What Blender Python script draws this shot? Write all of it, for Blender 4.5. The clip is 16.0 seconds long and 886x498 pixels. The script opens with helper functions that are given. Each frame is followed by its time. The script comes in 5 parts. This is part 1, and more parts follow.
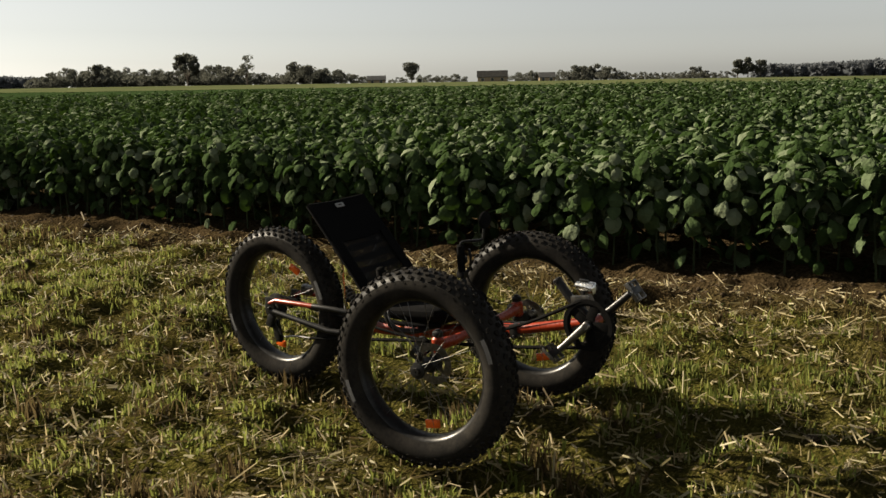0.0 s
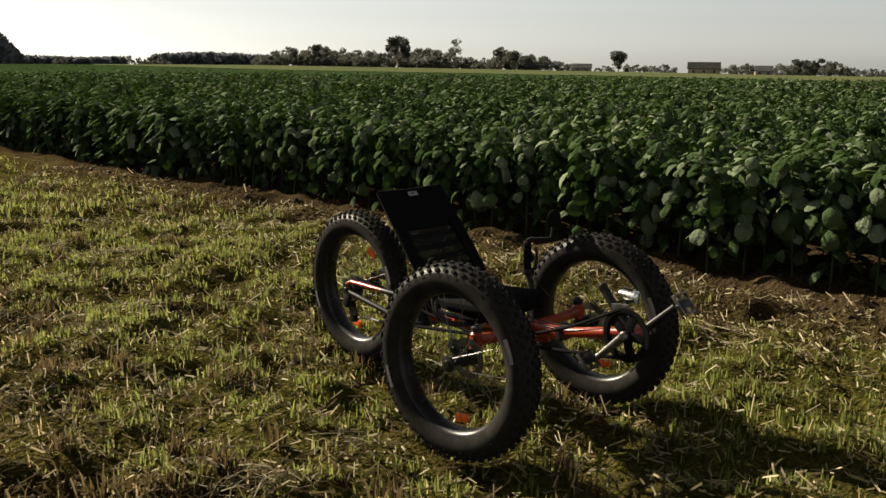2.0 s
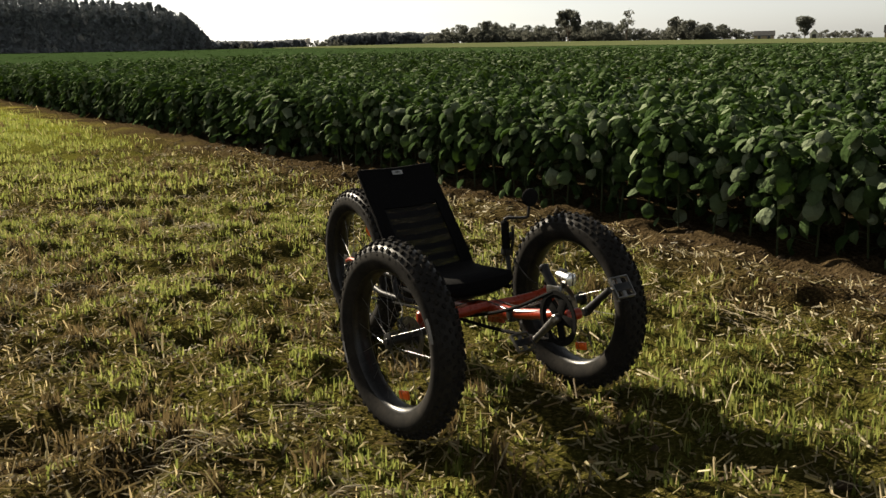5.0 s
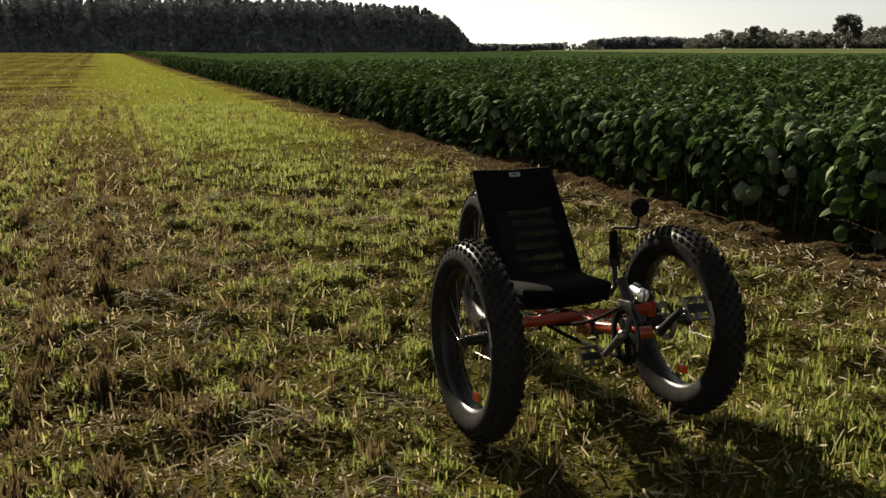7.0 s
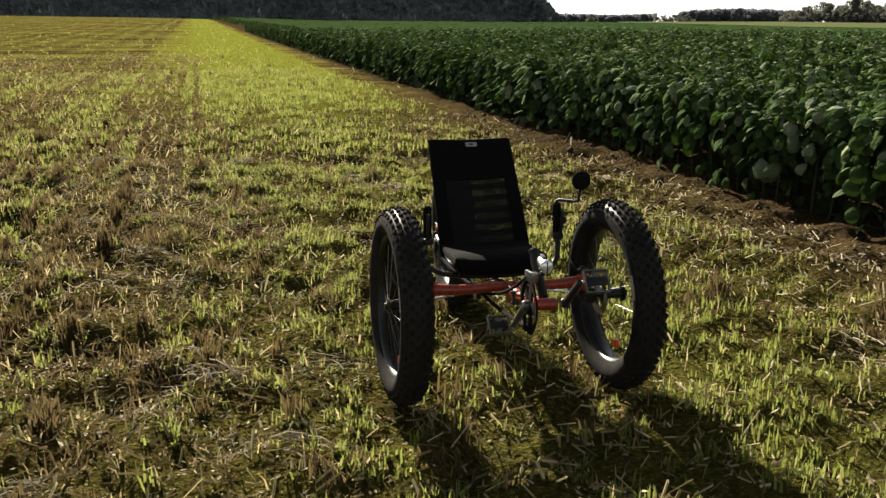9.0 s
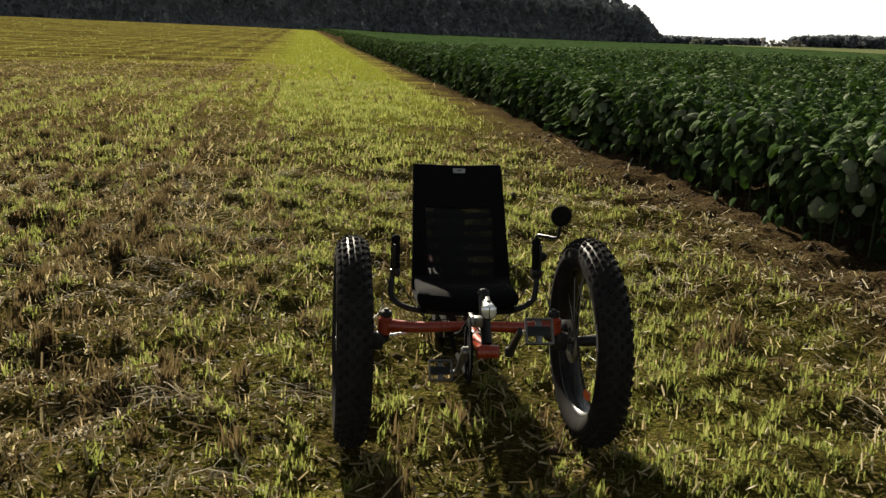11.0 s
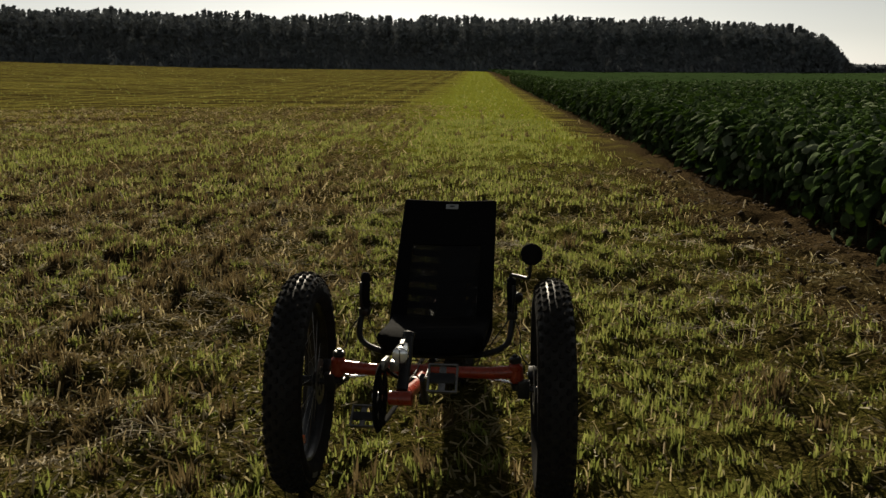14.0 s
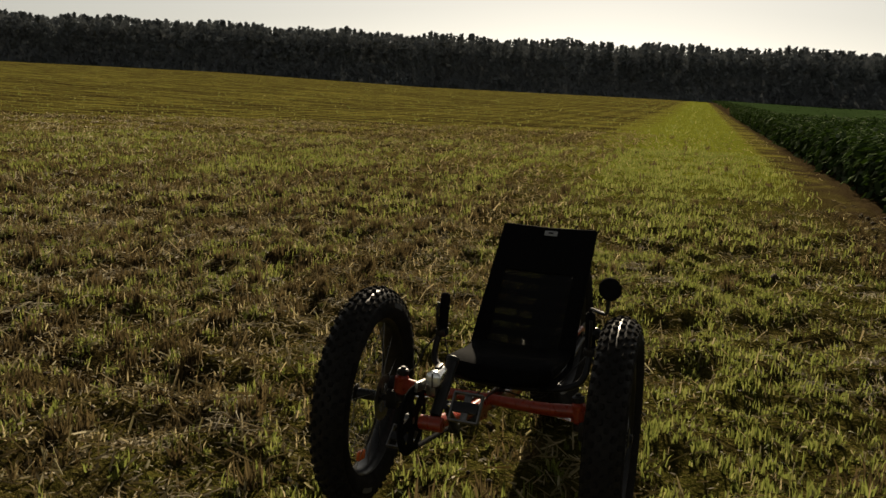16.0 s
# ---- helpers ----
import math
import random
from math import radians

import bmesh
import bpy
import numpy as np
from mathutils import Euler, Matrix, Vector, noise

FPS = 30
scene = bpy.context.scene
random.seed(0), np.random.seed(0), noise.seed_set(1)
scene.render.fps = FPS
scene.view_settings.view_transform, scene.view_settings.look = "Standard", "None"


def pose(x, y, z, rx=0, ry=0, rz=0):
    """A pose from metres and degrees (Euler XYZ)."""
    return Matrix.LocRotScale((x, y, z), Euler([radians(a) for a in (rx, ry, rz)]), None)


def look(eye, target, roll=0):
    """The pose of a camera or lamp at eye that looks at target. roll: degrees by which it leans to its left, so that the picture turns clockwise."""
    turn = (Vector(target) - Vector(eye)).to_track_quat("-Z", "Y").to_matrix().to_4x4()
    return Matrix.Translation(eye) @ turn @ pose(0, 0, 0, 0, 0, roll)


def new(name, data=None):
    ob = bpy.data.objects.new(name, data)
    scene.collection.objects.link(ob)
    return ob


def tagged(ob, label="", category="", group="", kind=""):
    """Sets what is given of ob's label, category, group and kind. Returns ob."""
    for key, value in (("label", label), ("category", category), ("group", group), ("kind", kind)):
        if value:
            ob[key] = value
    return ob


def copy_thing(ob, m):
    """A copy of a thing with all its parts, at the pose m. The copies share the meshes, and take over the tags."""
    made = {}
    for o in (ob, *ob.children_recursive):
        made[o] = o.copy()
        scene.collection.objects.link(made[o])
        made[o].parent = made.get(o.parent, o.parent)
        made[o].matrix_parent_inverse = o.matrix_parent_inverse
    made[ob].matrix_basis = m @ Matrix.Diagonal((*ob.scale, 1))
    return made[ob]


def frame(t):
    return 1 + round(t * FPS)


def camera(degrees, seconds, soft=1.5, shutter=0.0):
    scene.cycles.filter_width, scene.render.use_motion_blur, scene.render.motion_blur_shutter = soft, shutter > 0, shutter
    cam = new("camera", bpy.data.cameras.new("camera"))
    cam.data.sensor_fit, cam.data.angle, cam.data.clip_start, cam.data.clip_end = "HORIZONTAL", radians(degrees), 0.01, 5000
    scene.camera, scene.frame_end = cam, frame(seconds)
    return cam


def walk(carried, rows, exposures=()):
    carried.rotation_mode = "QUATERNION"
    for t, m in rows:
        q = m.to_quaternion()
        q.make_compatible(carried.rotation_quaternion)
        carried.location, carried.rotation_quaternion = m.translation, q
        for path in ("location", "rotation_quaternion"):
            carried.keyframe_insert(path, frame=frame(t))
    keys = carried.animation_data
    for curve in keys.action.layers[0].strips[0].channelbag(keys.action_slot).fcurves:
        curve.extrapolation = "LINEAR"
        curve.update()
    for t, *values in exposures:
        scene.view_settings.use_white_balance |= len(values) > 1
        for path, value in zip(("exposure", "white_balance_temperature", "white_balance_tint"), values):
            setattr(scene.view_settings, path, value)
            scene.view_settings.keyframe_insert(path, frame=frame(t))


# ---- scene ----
# ---- camera ----
cam = camera(53.3, 16.0, soft=1.5)
PATH = [
    (0.0, 0.028, -0.001, 1.454, -38.67, -11.31, 1.25),
    (0.5, 0.105, -0.036, 1.451, -35.36, -12.56, 0.26),
    (1.0, 0.258, -0.076, 1.461, -31.32, -12.76, -0.75),
    (1.5, 0.367, -0.163, 1.478, -31.93, -12.52, 1.63),
    (2.0, 0.505, -0.299, 1.477, -25.57, -12.06, -0.53),
    (2.5, 0.638, -0.466, 1.454, -24.99, -14.73, 0.55),
    (3.0, 0.775, -0.509, 1.453, -21.80, -13.40, 0.08),
    (3.5, 0.930, -0.500, 1.483, -19.42, -13.76, -0.60),
    (4.0, 1.052, -0.530, 1.491, -18.08, -13.25, 0.91),
    (6.5, 1.732, -0.645, 1.464, -4.20, -13.85, 0.28),
    (7.0, 1.891, -0.658, 1.462, 1.47, -13.00, 0.67),
    (7.5, 2.037, -0.695, 1.464, 5.03, -13.93, -0.12),
    (8.0, 2.159, -0.698, 1.463, 4.29, -14.52, -0.23),
    (10.5, 2.859, -0.471, 1.454, 13.13, -15.03, -0.64),
    (11.0, 2.903, -0.355, 1.473, 13.37, -13.94, -1.62),
    (11.5, 2.972, -0.326, 1.477, 12.37, -15.72, -1.23),
    (12.0, 3.099, -0.286, 1.464, 17.93, -14.88, -1.69),
    (12.5, 3.274, -0.258, 1.453, 21.24, -13.37, -1.73),
    (13.0, 3.394, -0.217, 1.453, 21.16, -13.09, 0.32),
    (13.5, 3.463, -0.064, 1.458, 21.48, -10.54, -1.02),
    (14.0, 3.579, 0.033, 1.449, 24.40, -11.60, 0.27),
    (14.5, 3.761, 0.087, 1.425, 33.17, -13.77, -2.52),
    (15.0, 3.882, 0.124, 1.426, 35.52, -14.84, -0.89),
    (15.5, 3.912, 0.211, 1.431, 36.76, -14.16, -1.23),
    (16.0, 3.920, 0.332, 1.438, 38.27, -10.28, -2.01),
]
# seconds, stops, kelvin, tint
EXPOSURE = [(0.0, 1.31, 6500, 10), (1.0, 1.48, 6500, 10), (1.5, 1.34, 6500, 10), (2.0, 1.37, 6500, 10), (2.5, 1.78, 6500, 10), (3.5, 1.55, 6500, 10), (4.0, 1.62, 6450, 10), (6.5, 1.42, 6500, 10), (7.0, 1.35, 6500, 9), (7.5, 1.34, 6500, 9), (8.0, 1.66, 6250, 9), (10.5, 1.96, 6200, 9), (11.0, 1.60, 6250, 9), (11.5, 2.05, 6200, 9), (12.0, 2.06, 6200, 9), (12.5, 1.53, 6350, 9), (13.0, 1.43, 6600, 10), (13.5, 0.18, 6500, 9), (14.0, 0.61, 6500, 9), (14.5, 1.57, 5500, 11), (15.0, 2.23, 5400, 7), (15.5, 1.93, 5550, 8), (16.0, 0.63, 7000, 10)]
walk(cam, [(t, pose(x, y, z, 90 + pitch, roll, yaw)) for t, x, y, z, yaw, pitch, roll in PATH], EXPOSURE)

# ---- light: a veiled low sun behind the wood ----
SUN_AZ, SUN_EL = 118.0, 28.0
world = bpy.data.worlds.new("sky")
scene.world = world
world.use_nodes = True
wn = world.node_tree
sky = wn.nodes.new("ShaderNodeTexSky")
sky.sky_type, sky.sun_disc = "NISHITA", False
sky.altitude = 1500
sky.sun_elevation, sky.sun_rotation = radians(SUN_EL), radians(90 - SUN_AZ)
sky.air_density, sky.dust_density, sky.ozone_density = 0.80, 1.8, 0.6
pale = wn.nodes.new("ShaderNodeHueSaturation")
pale.inputs["Saturation"].default_value = 0.24
wn.links.new(sky.outputs[0], pale.inputs["Color"])
tint = wn.nodes.new("ShaderNodeMix")
tint.data_type, tint.blend_type = "RGBA", "MULTIPLY"
tint.inputs[0].default_value, tint.inputs[7].default_value = 1.0, (1.0, 0.985, 0.92, 1)
wn.links.new(pale.outputs[0], tint.inputs[6])
wn.links.new(tint.outputs[2], wn.nodes["Background"].inputs["Color"])
wn.nodes["Background"].inputs["Strength"].default_value = 0.041
sun_data = bpy.data.lights.new("sun", "SUN")
sun_data.energy, sun_data.angle, sun_data.color = 5.0, radians(0.8), (1.0, 0.88, 0.68)
sun = new("sun", sun_data)
a, e = radians(SUN_AZ), radians(SUN_EL)
sun.matrix_world = look((60 * math.cos(a) * math.cos(e), 60 * math.sin(a) * math.cos(e), 60 * math.sin(e)), (0, 0, 0))


# ---- materials ----
def material(name, base, rough=0.6, metal=0.0, spec=0.5):
    m = bpy.data.materials.new(name)
    m.use_nodes = True
    p = m.node_tree.nodes["Principled BSDF"]
    p.inputs["Base Color"].default_value = (*base, 1)
    p.inputs["Roughness"].default_value, p.inputs["Metallic"].default_value = rough, metal
    p.inputs["Specular IOR Level"].default_value = spec
    return m


def node(m, kind, **values):
    n = m.node_tree.nodes.new(kind)
    for k, v in values.items():
        n.inputs[k].default_value = v
    return n


def ramp(m, fac, stops):
    n = m.node_tree.nodes.new("ShaderNodeValToRGB")
    el = n.color_ramp.elements
    while len(el) < len(stops):
        el.new(0.5)
    for k, (pos, col) in zip(el, stops):
        k.position, k.color = pos, (*col, 1)
    m.node_tree.links.new(fac, n.inputs["Fac"])
    return n.outputs["Color"]


def mixed(m, fac, one, two):
    n = m.node_tree.nodes.new("ShaderNodeMix")
    n.data_type = "RGBA"
    for sock, v in ((n.inputs[0], fac), (n.inputs[6], one), (n.inputs[7], two)):
        if isinstance(v, tuple):
            sock.default_value = (*v, 1)
        elif isinstance(v, float):
            sock.default_value = v
        else:
            m.node_tree.links.new(v, sock)
    return n.outputs[2]


def maths(m, op, one, two=0.0, three=0.0):
    n = m.node_tree.nodes.new("ShaderNodeMath")
    n.operation = op
    for sock, v in zip(n.inputs, (one, two, three)):
        if isinstance(v, float):
            sock.default_value = v
        else:
            m.node_tree.links.new(v, sock)
    return n.outputs[0]


def speckle(m, scale, detail=4.0, stretch=(1, 1, 1), turn=0.0, rough=0.55):
    tc = m.node_tree.nodes.new("ShaderNodeTexCoord")
    mp = m.node_tree.nodes.new("ShaderNodeMapping")
    mp.inputs["Scale"].default_value = stretch
    mp.inputs["Rotation"].default_value = (0, 0, radians(turn))
    nz = node(m, "ShaderNodeTexNoise", Scale=scale, Detail=detail, Roughness=rough)
    m.node_tree.links.new(tc.outputs["Object"], mp.inputs["Vector"])
    m.node_tree.links.new(mp.outputs[0], nz.inputs["Vector"])
    return nz.outputs["Fac"]


def bumped(m, height, strength, distance):
    b = node(m, "ShaderNodeBump", Strength=strength, Distance=distance)
    m.node_tree.links.new(height, b.inputs["Height"])
    m.node_tree.links.new(b.outputs[0], m.node_tree.nodes["Principled BSDF"].inputs["Normal"])


def coloured(m, sock):
    m.node_tree.links.new(sock, m.node_tree.nodes["Principled BSDF"].inputs["Base Color"])


def worn(name, one, two, rough, metal=0.0, scale=30.0, bump=0.15, spec=0.5):
    """A surface with dust and wear at two scales."""
    m = material(name, one, rough, metal, spec)
    f = maths(m, "ADD", maths(m, "MULTIPLY", speckle(m, scale), 0.6), maths(m, "MULTIPLY", speckle(m, scale * 6), 0.4))
    coloured(m, ramp(m, f, [(0.40, one), (0.66, two)]))
    r = maths(m, "MULTIPLY_ADD", speckle(m, scale * 2.3), 0.35, rough - 0.17)
    m.node_tree.links.new(r, m.node_tree.nodes["Principled BSDF"].inputs["Roughness"])
    if bump:
        bumped(m, speckle(m, scale * 5), bump, 0.002)
    return m


def scatter_random(m):
    """A random number for each leaf or blade, loose or joined."""
    ob, geo = m.node_tree.nodes.new("ShaderNodeObjectInfo"), m.node_tree.nodes.new("ShaderNodeNewGeometry")
    return maths(m, "FRACT", maths(m, "ADD", ob.outputs["Random"], geo.outputs["Random Per Island"]))


def leafy(name, stops, glow, thin=0.35, rough=0.5, spec=0.5, vein=0.0):
    """Leaves: a coloured gloss with light shining through."""
    m = material(name, stops[0][1], rough, 0.0, spec)
    col = ramp(m, scatter_random(m), stops)
    if vein:
        col = mixed(m, maths(m, "MULTIPLY", speckle(m, vein, 3.0), 0.55), col, (0.10, 0.16, 0.05))
    coloured(m, col)
    t = node(m, "ShaderNodeBsdfTranslucent")
    m.node_tree.links.new(mixed(m, 0.55, col, glow), t.inputs["Color"])
    mix = node(m, "ShaderNodeMixShader", Fac=thin)
    out = m.node_tree.nodes["Material Output"]
    m.node_tree.links.new(m.node_tree.nodes["Principled BSDF"].outputs[0], mix.inputs[1])
    m.node_tree.links.new(t.outputs[0], mix.inputs[2])
    m.node_tree.links.new(mix.outputs[0], out.inputs["Surface"])
    return m


GRASS = leafy("grass", [(0.0, (0.034, 0.050, 0.010)), (0.3, (0.068, 0.090, 0.017)), (0.65, (0.118, 0.138, 0.031)), (0.86, (0.190, 0.172, 0.062)), (1.0, (0.31, 0.26, 0.13))], (0.275, 0.300, 0.075), 0.47, 0.6, 0.08)
STRAW = leafy("straw", [(0.0, (0.085, 0.060, 0.030)), (0.35, (0.205, 0.160, 0.082)), (0.7, (0.38, 0.31, 0.17)), (1.0, (0.52, 0.45, 0.28))], (0.52, 0.42, 0.22), 0.42, 0.55, 0.15)
MAT = leafy("matted_straw", [(0.0, (0.0577, 0.0433, 0.0216)), (0.4, (0.1551, 0.1263, 0.0722)), (0.75, (0.2959, 0.2490, 0.1551)), (1.0, (0.4330, 0.3752, 0.2598))], (0.2886, 0.2381, 0.1227), 0.25, 0.7, 0.1)
LITTER = leafy("leaf_litter", [(0.0, (0.070, 0.055, 0.026)), (0.35, (0.150, 0.126, 0.060)), (0.75, (0.270, 0.235, 0.122)), (1.0, (0.50, 0.45, 0.28))], (0.44, 0.38, 0.18), 0.42, 0.55, 0.15)
DEAD = leafy("dead_weed", [(0.0, (0.024, 0.016, 0.008)), (0.6, (0.052, 0.037, 0.017)), (0.9, (0.090, 0.064, 0.029)), (1.0, (0.19, 0.135, 0.062))], (0.21, 0.155, 0.07), 0.32, 0.8, 0.05)
# the palest leaves stand for sunlit ones, put into the colour at random
CROP_LEAF = leafy("crop_leaf", [(0.0, (0.0178, 0.0315, 0.0095)), (0.5, (0.0315, 0.0504, 0.0189)), (0.74, (0.0567, 0.0807, 0.0367)), (1.0, (0.1368, 0.1596, 0.1026))], (0.0839, 0.1783, 0.0105), 0.07, 0.85, 0.0)
bumped(CROP_LEAF, speckle(CROP_LEAF, 28.0, 2.0), 0.8, 0.022)
CROP_STEM = worn("crop_stem", (0.025, 0.036, 0.015), (0.050, 0.060, 0.028), 0.7, 0.0, 30.0, 0.1, 0.1)
# far hedgerow leaves, greyed and lightened to carry the haze in their colour
FOLIAGE = leafy("hazed_foliage", [(0.0, (0.0902, 0.0938, 0.0808)), (0.5, (0.0996, 0.1032, 0.0866)), (1.0, (0.1082, 0.1104, 0.0902))], (0.1047, 0.1082, 0.0902), 0.5, 0.95, 0.0)
# the wood's haze is put into this pale bluish base colour
CONIFER = leafy("hazed_conifer", [(0.0, (0.130, 0.142, 0.150)), (0.6, (0.142, 0.154, 0.160)), (1.0, (0.154, 0.166, 0.168))], (0.15, 0.16, 0.165), 0.10, 0.95, 0.0)
# bluish grey in place of leaf green: distance haze painted as colour
HAZE = leafy("hazed_ridge", [(0.0, (0.115, 0.125, 0.135)), (1.0, (0.13, 0.14, 0.15))], (0.12, 0.13, 0.14), 0.35, 0.95, 0.0)
BARK = worn("bark", (0.06, 0.045, 0.03), (0.12, 0.10, 0.075), 0.9, 0.0, 4.0)
RUBBER = worn("tyre_rubber", (0.0112, 0.0105, 0.0097), (0.0255, 0.0228, 0.0195), 0.9, 0.0, 14.0, 0.15, 0.04)
DUSTY = worn("dusty_tread_rubber", (0.0120, 0.0112, 0.0105), (0.0225, 0.0207, 0.0183), 0.42, 0.0, 22.0, 0.04, 0.06)
KNOB = worn("knob_rubber", (0.0120, 0.0112, 0.0105), (0.0225, 0.0207, 0.0183), 0.9, 0.0, 30.0, 0.15, 0.02)
RIM = worn("rim_metal", (0.010, 0.0095, 0.009), (0.028, 0.027, 0.026), 0.36, 0.6, 18.0, 0.05)
CHROME = worn("polished_metal", (0.62, 0.61, 0.58), (0.75, 0.74, 0.72), 0.22, 1.0, 40.0, 0.03)
STEEL = worn("dull_steel", (0.10, 0.10, 0.095), (0.22, 0.21, 0.20), 0.36, 0.9, 50.0, 0.05)
BLACK = worn("black_metal", (0.007, 0.007, 0.0075), (0.016, 0.015, 0.014), 0.40, 0.0, 40.0, 0.05, 0.25)
FOAM = worn("grip_foam", (0.006, 0.006, 0.006), (0.011, 0.0105, 0.010), 0.95, 0.0, 80.0, 0.3, 0.03)
ORANGE = worn("orange_paint", (0.26, 0.028, 0.007), (0.17, 0.019, 0.006), 0.30, 0.0, 25.0, 0.03, 0.45)
AMBER = worn("amber_plastic", (0.75, 0.13, 0.01), (0.62, 0.09, 0.01), 0.3, 0.0, 60.0, 0.1)
CLOTH = worn("seat_cloth", (0.0035, 0.0035, 0.004), (0.0075, 0.0072, 0.007), 0.95, 0.0, 120.0, 0.3, 0.04)
PATCH = worn("pale_patch", (0.20, 0.20, 0.20), (0.28, 0.28, 0.27), 0.6, 0.0, 60.0, 0.1)
BADGE = worn("blue_grey_badge", (0.10, 0.13, 0.20), (0.16, 0.19, 0.26), 0.4, 0.0, 60.0, 0.1)
SIDEMARK = worn("sidewall_mark", (0.0480, 0.0480, 0.0520), (0.0720, 0.0720, 0.0720), 0.6, 0.0, 60.0, 0.1)
MIRROR = material("mirror_glass", (0.85, 0.86, 0.87), 0.03, 1.0)
LENS = material("lamp_lens", (0.75, 0.76, 0.76), 0.12, 0.6)
# open-weave seat cloth that lets a little of the background through
MESHCLOTH = worn("open_weave_cloth", (0.007, 0.007, 0.0075), (0.015, 0.0145, 0.014), 0.9, 0.0, 120.0, 0.3, 0.08)
clear = node(MESHCLOTH, "ShaderNodeBsdfTransparent")
weave = node(MESHCLOTH, "ShaderNodeMixShader", Fac=0.17)
MESHCLOTH.node_tree.links.new(MESHCLOTH.node_tree.nodes["Principled BSDF"].outputs[0], weave.inputs[1])
MESHCLOTH.node_tree.links.new(clear.outputs[0], weave.inputs[2])
MESHCLOTH.node_tree.links.new(weave.outputs[0], MESHCLOTH.node_tree.nodes["Material Output"].inputs["Surface"])
WALL_PALE = worn("pale_render", (0.55, 0.52, 0.46), (0.68, 0.65, 0.60), 0.8, 0.0, 0.6, 0.0)
WALL_TAN = worn("tan_brick", (0.26, 0.19, 0.12), (0.36, 0.28, 0.19), 0.8, 0.0, 0.8, 0.0)
ROOF_DARK = worn("dark_roof_tiles", (0.035, 0.034, 0.033), (0.065, 0.062, 0.058), 0.9, 0.0, 0.8, 0.0, 0.1)
ROOF_GREY = worn("grey_roof_sheet", (0.075, 0.075, 0.075), (0.12, 0.118, 0.115), 0.85, 0.0, 0.8, 0.0, 0.1)
PANE = material("window_glass", (0.02, 0.025, 0.03), 0.08)

# ---- ground ----
EDGE_AZ = 112.2                       # the crop's edge and the drill rows run this way
EX, EY = 4.05, 6.90
DX, DY = math.cos(radians(EDGE_AZ)), math.sin(radians(EDGE_AZ))
NX, NY = -DY, DX                      # towards the stubble


def across(x, y):
    """Metres from the crop's edge into the stubble; negative inside the crop."""
    return (x - EX) * NX + (y - EY) * NY


def smooth(lo, hi, v):
    k = np.clip((np.asarray(v, float) - lo) / (hi - lo), 0, 1)
    return k * k * (3 - 2 * k)


LATTICE = np.random.default_rng(9).uniform(0, 1, (256, 256))


def value_noise(x, y, size, shift=0.0):
    """Smooth random numbers between 0 and 1 with blobs of about that size in metres."""
    u, v = np.asarray(x, float) / size + shift + 1000, np.asarray(y, float) / size - shift + 1000
    i, j = np.floor(u).astype(int), np.floor(v).astype(int)
    p, q = u - i, v - j
    p, q = p * p * (3 - 2 * p), q * q * (3 - 2 * q)
    g = lambda a_, b_: LATTICE[a_ % 256, b_ % 256]
    return (g(i, j) * (1 - p) + g(i + 1, j) * p) * (1 - q) + (g(i, j + 1) * (1 - p) + g(i + 1, j + 1) * p) * q


SKY_AZ = [0, 20, 43, 61, 77, 90, 104, 112, 129, 142, 154, 175, 210, 270, 330, 360]
SKY_EL = [-0.70, -0.78, -0.72, -0.57, -0.42, -0.45, -0.34, -0.20, 0.07, 0.55, 0.69, 0.80, 0.5, 0.0, -0.4, -0.70]
OX, OY, EYE = 2.0, 0.0, 1.46


def terrain(x, y):
    """Height of the field, shaped so that its skyline fits the camera's view."""
    x, y = np.asarray(x, float), np.asarray(y, float)
    d, az = np.hypot(x - OX, y - OY), np.degrees(np.arctan2(y - OY, x - OX)) % 360
    rise = np.tan(np.radians(np.interp(az, SKY_AZ, SKY_EL)))
    beside = 1 - smooth(104, 115, az)
    far = np.interp(az, [0, 75, 100, 360], [110, 110, 250, 250])
    near = np.interp(az, [0, 80, 100, 360], [8, 8, 25, 30])
    k = np.clip((d - near) / (far - near), 0, 1)
    return k * k * (3 - 2 * k) * (EYE + d * rise - 1.2 * beside * (1 - smooth(135, 330, d)))


def wobble(x, y):
    """Hummocks, clods and ruts, a few centimetres high."""
    x, y = np.asarray(x, float), np.asarray(y, float)
    s = across(x, y)
    h = 0.05 * (value_noise(x, y, 0.9) - 0.5) + 0.090 * (value_noise(x, y, 0.28, 5.0) - 0.5) + 0.075 * (value_noise(x, y, 0.14, 6.0) - 0.5)
    return h - 0.02 * np.exp(-((s - 0.35) / 0.2) ** 2) + 0.010 * np.sin(9 * s) * smooth(3.8, 4.6, s)


def ground_z(x, y):
    return terrain(x, y) + wobble(x, y)


def grid_mesh(name, verts, faces, mat, flat=False):
    """A mesh from arrays: verts (n, 3), faces (m, 3 or 4)."""
    me = bpy.data.meshes.new(name)
    verts, faces = np.asarray(verts, np.float32), np.asarray(faces, np.int32)
    n, k = faces.shape
    me.vertices.add(len(verts))
    me.vertices.foreach_set("co", verts.ravel())
    me.loops.add(n * k)
    me.loops.foreach_set("vertex_index", faces.ravel())
    me.polygons.add(n)
    me.polygons.foreach_set("loop_start", np.arange(n, dtype=np.int32) * k)
    me.polygons.foreach_set("loop_total", np.full(n, k, np.int32))
    me.polygons.foreach_set("use_smooth", np.full(n, not flat))
    me.update(calc_edges=True)
    me.materials.append(mat)
    return me


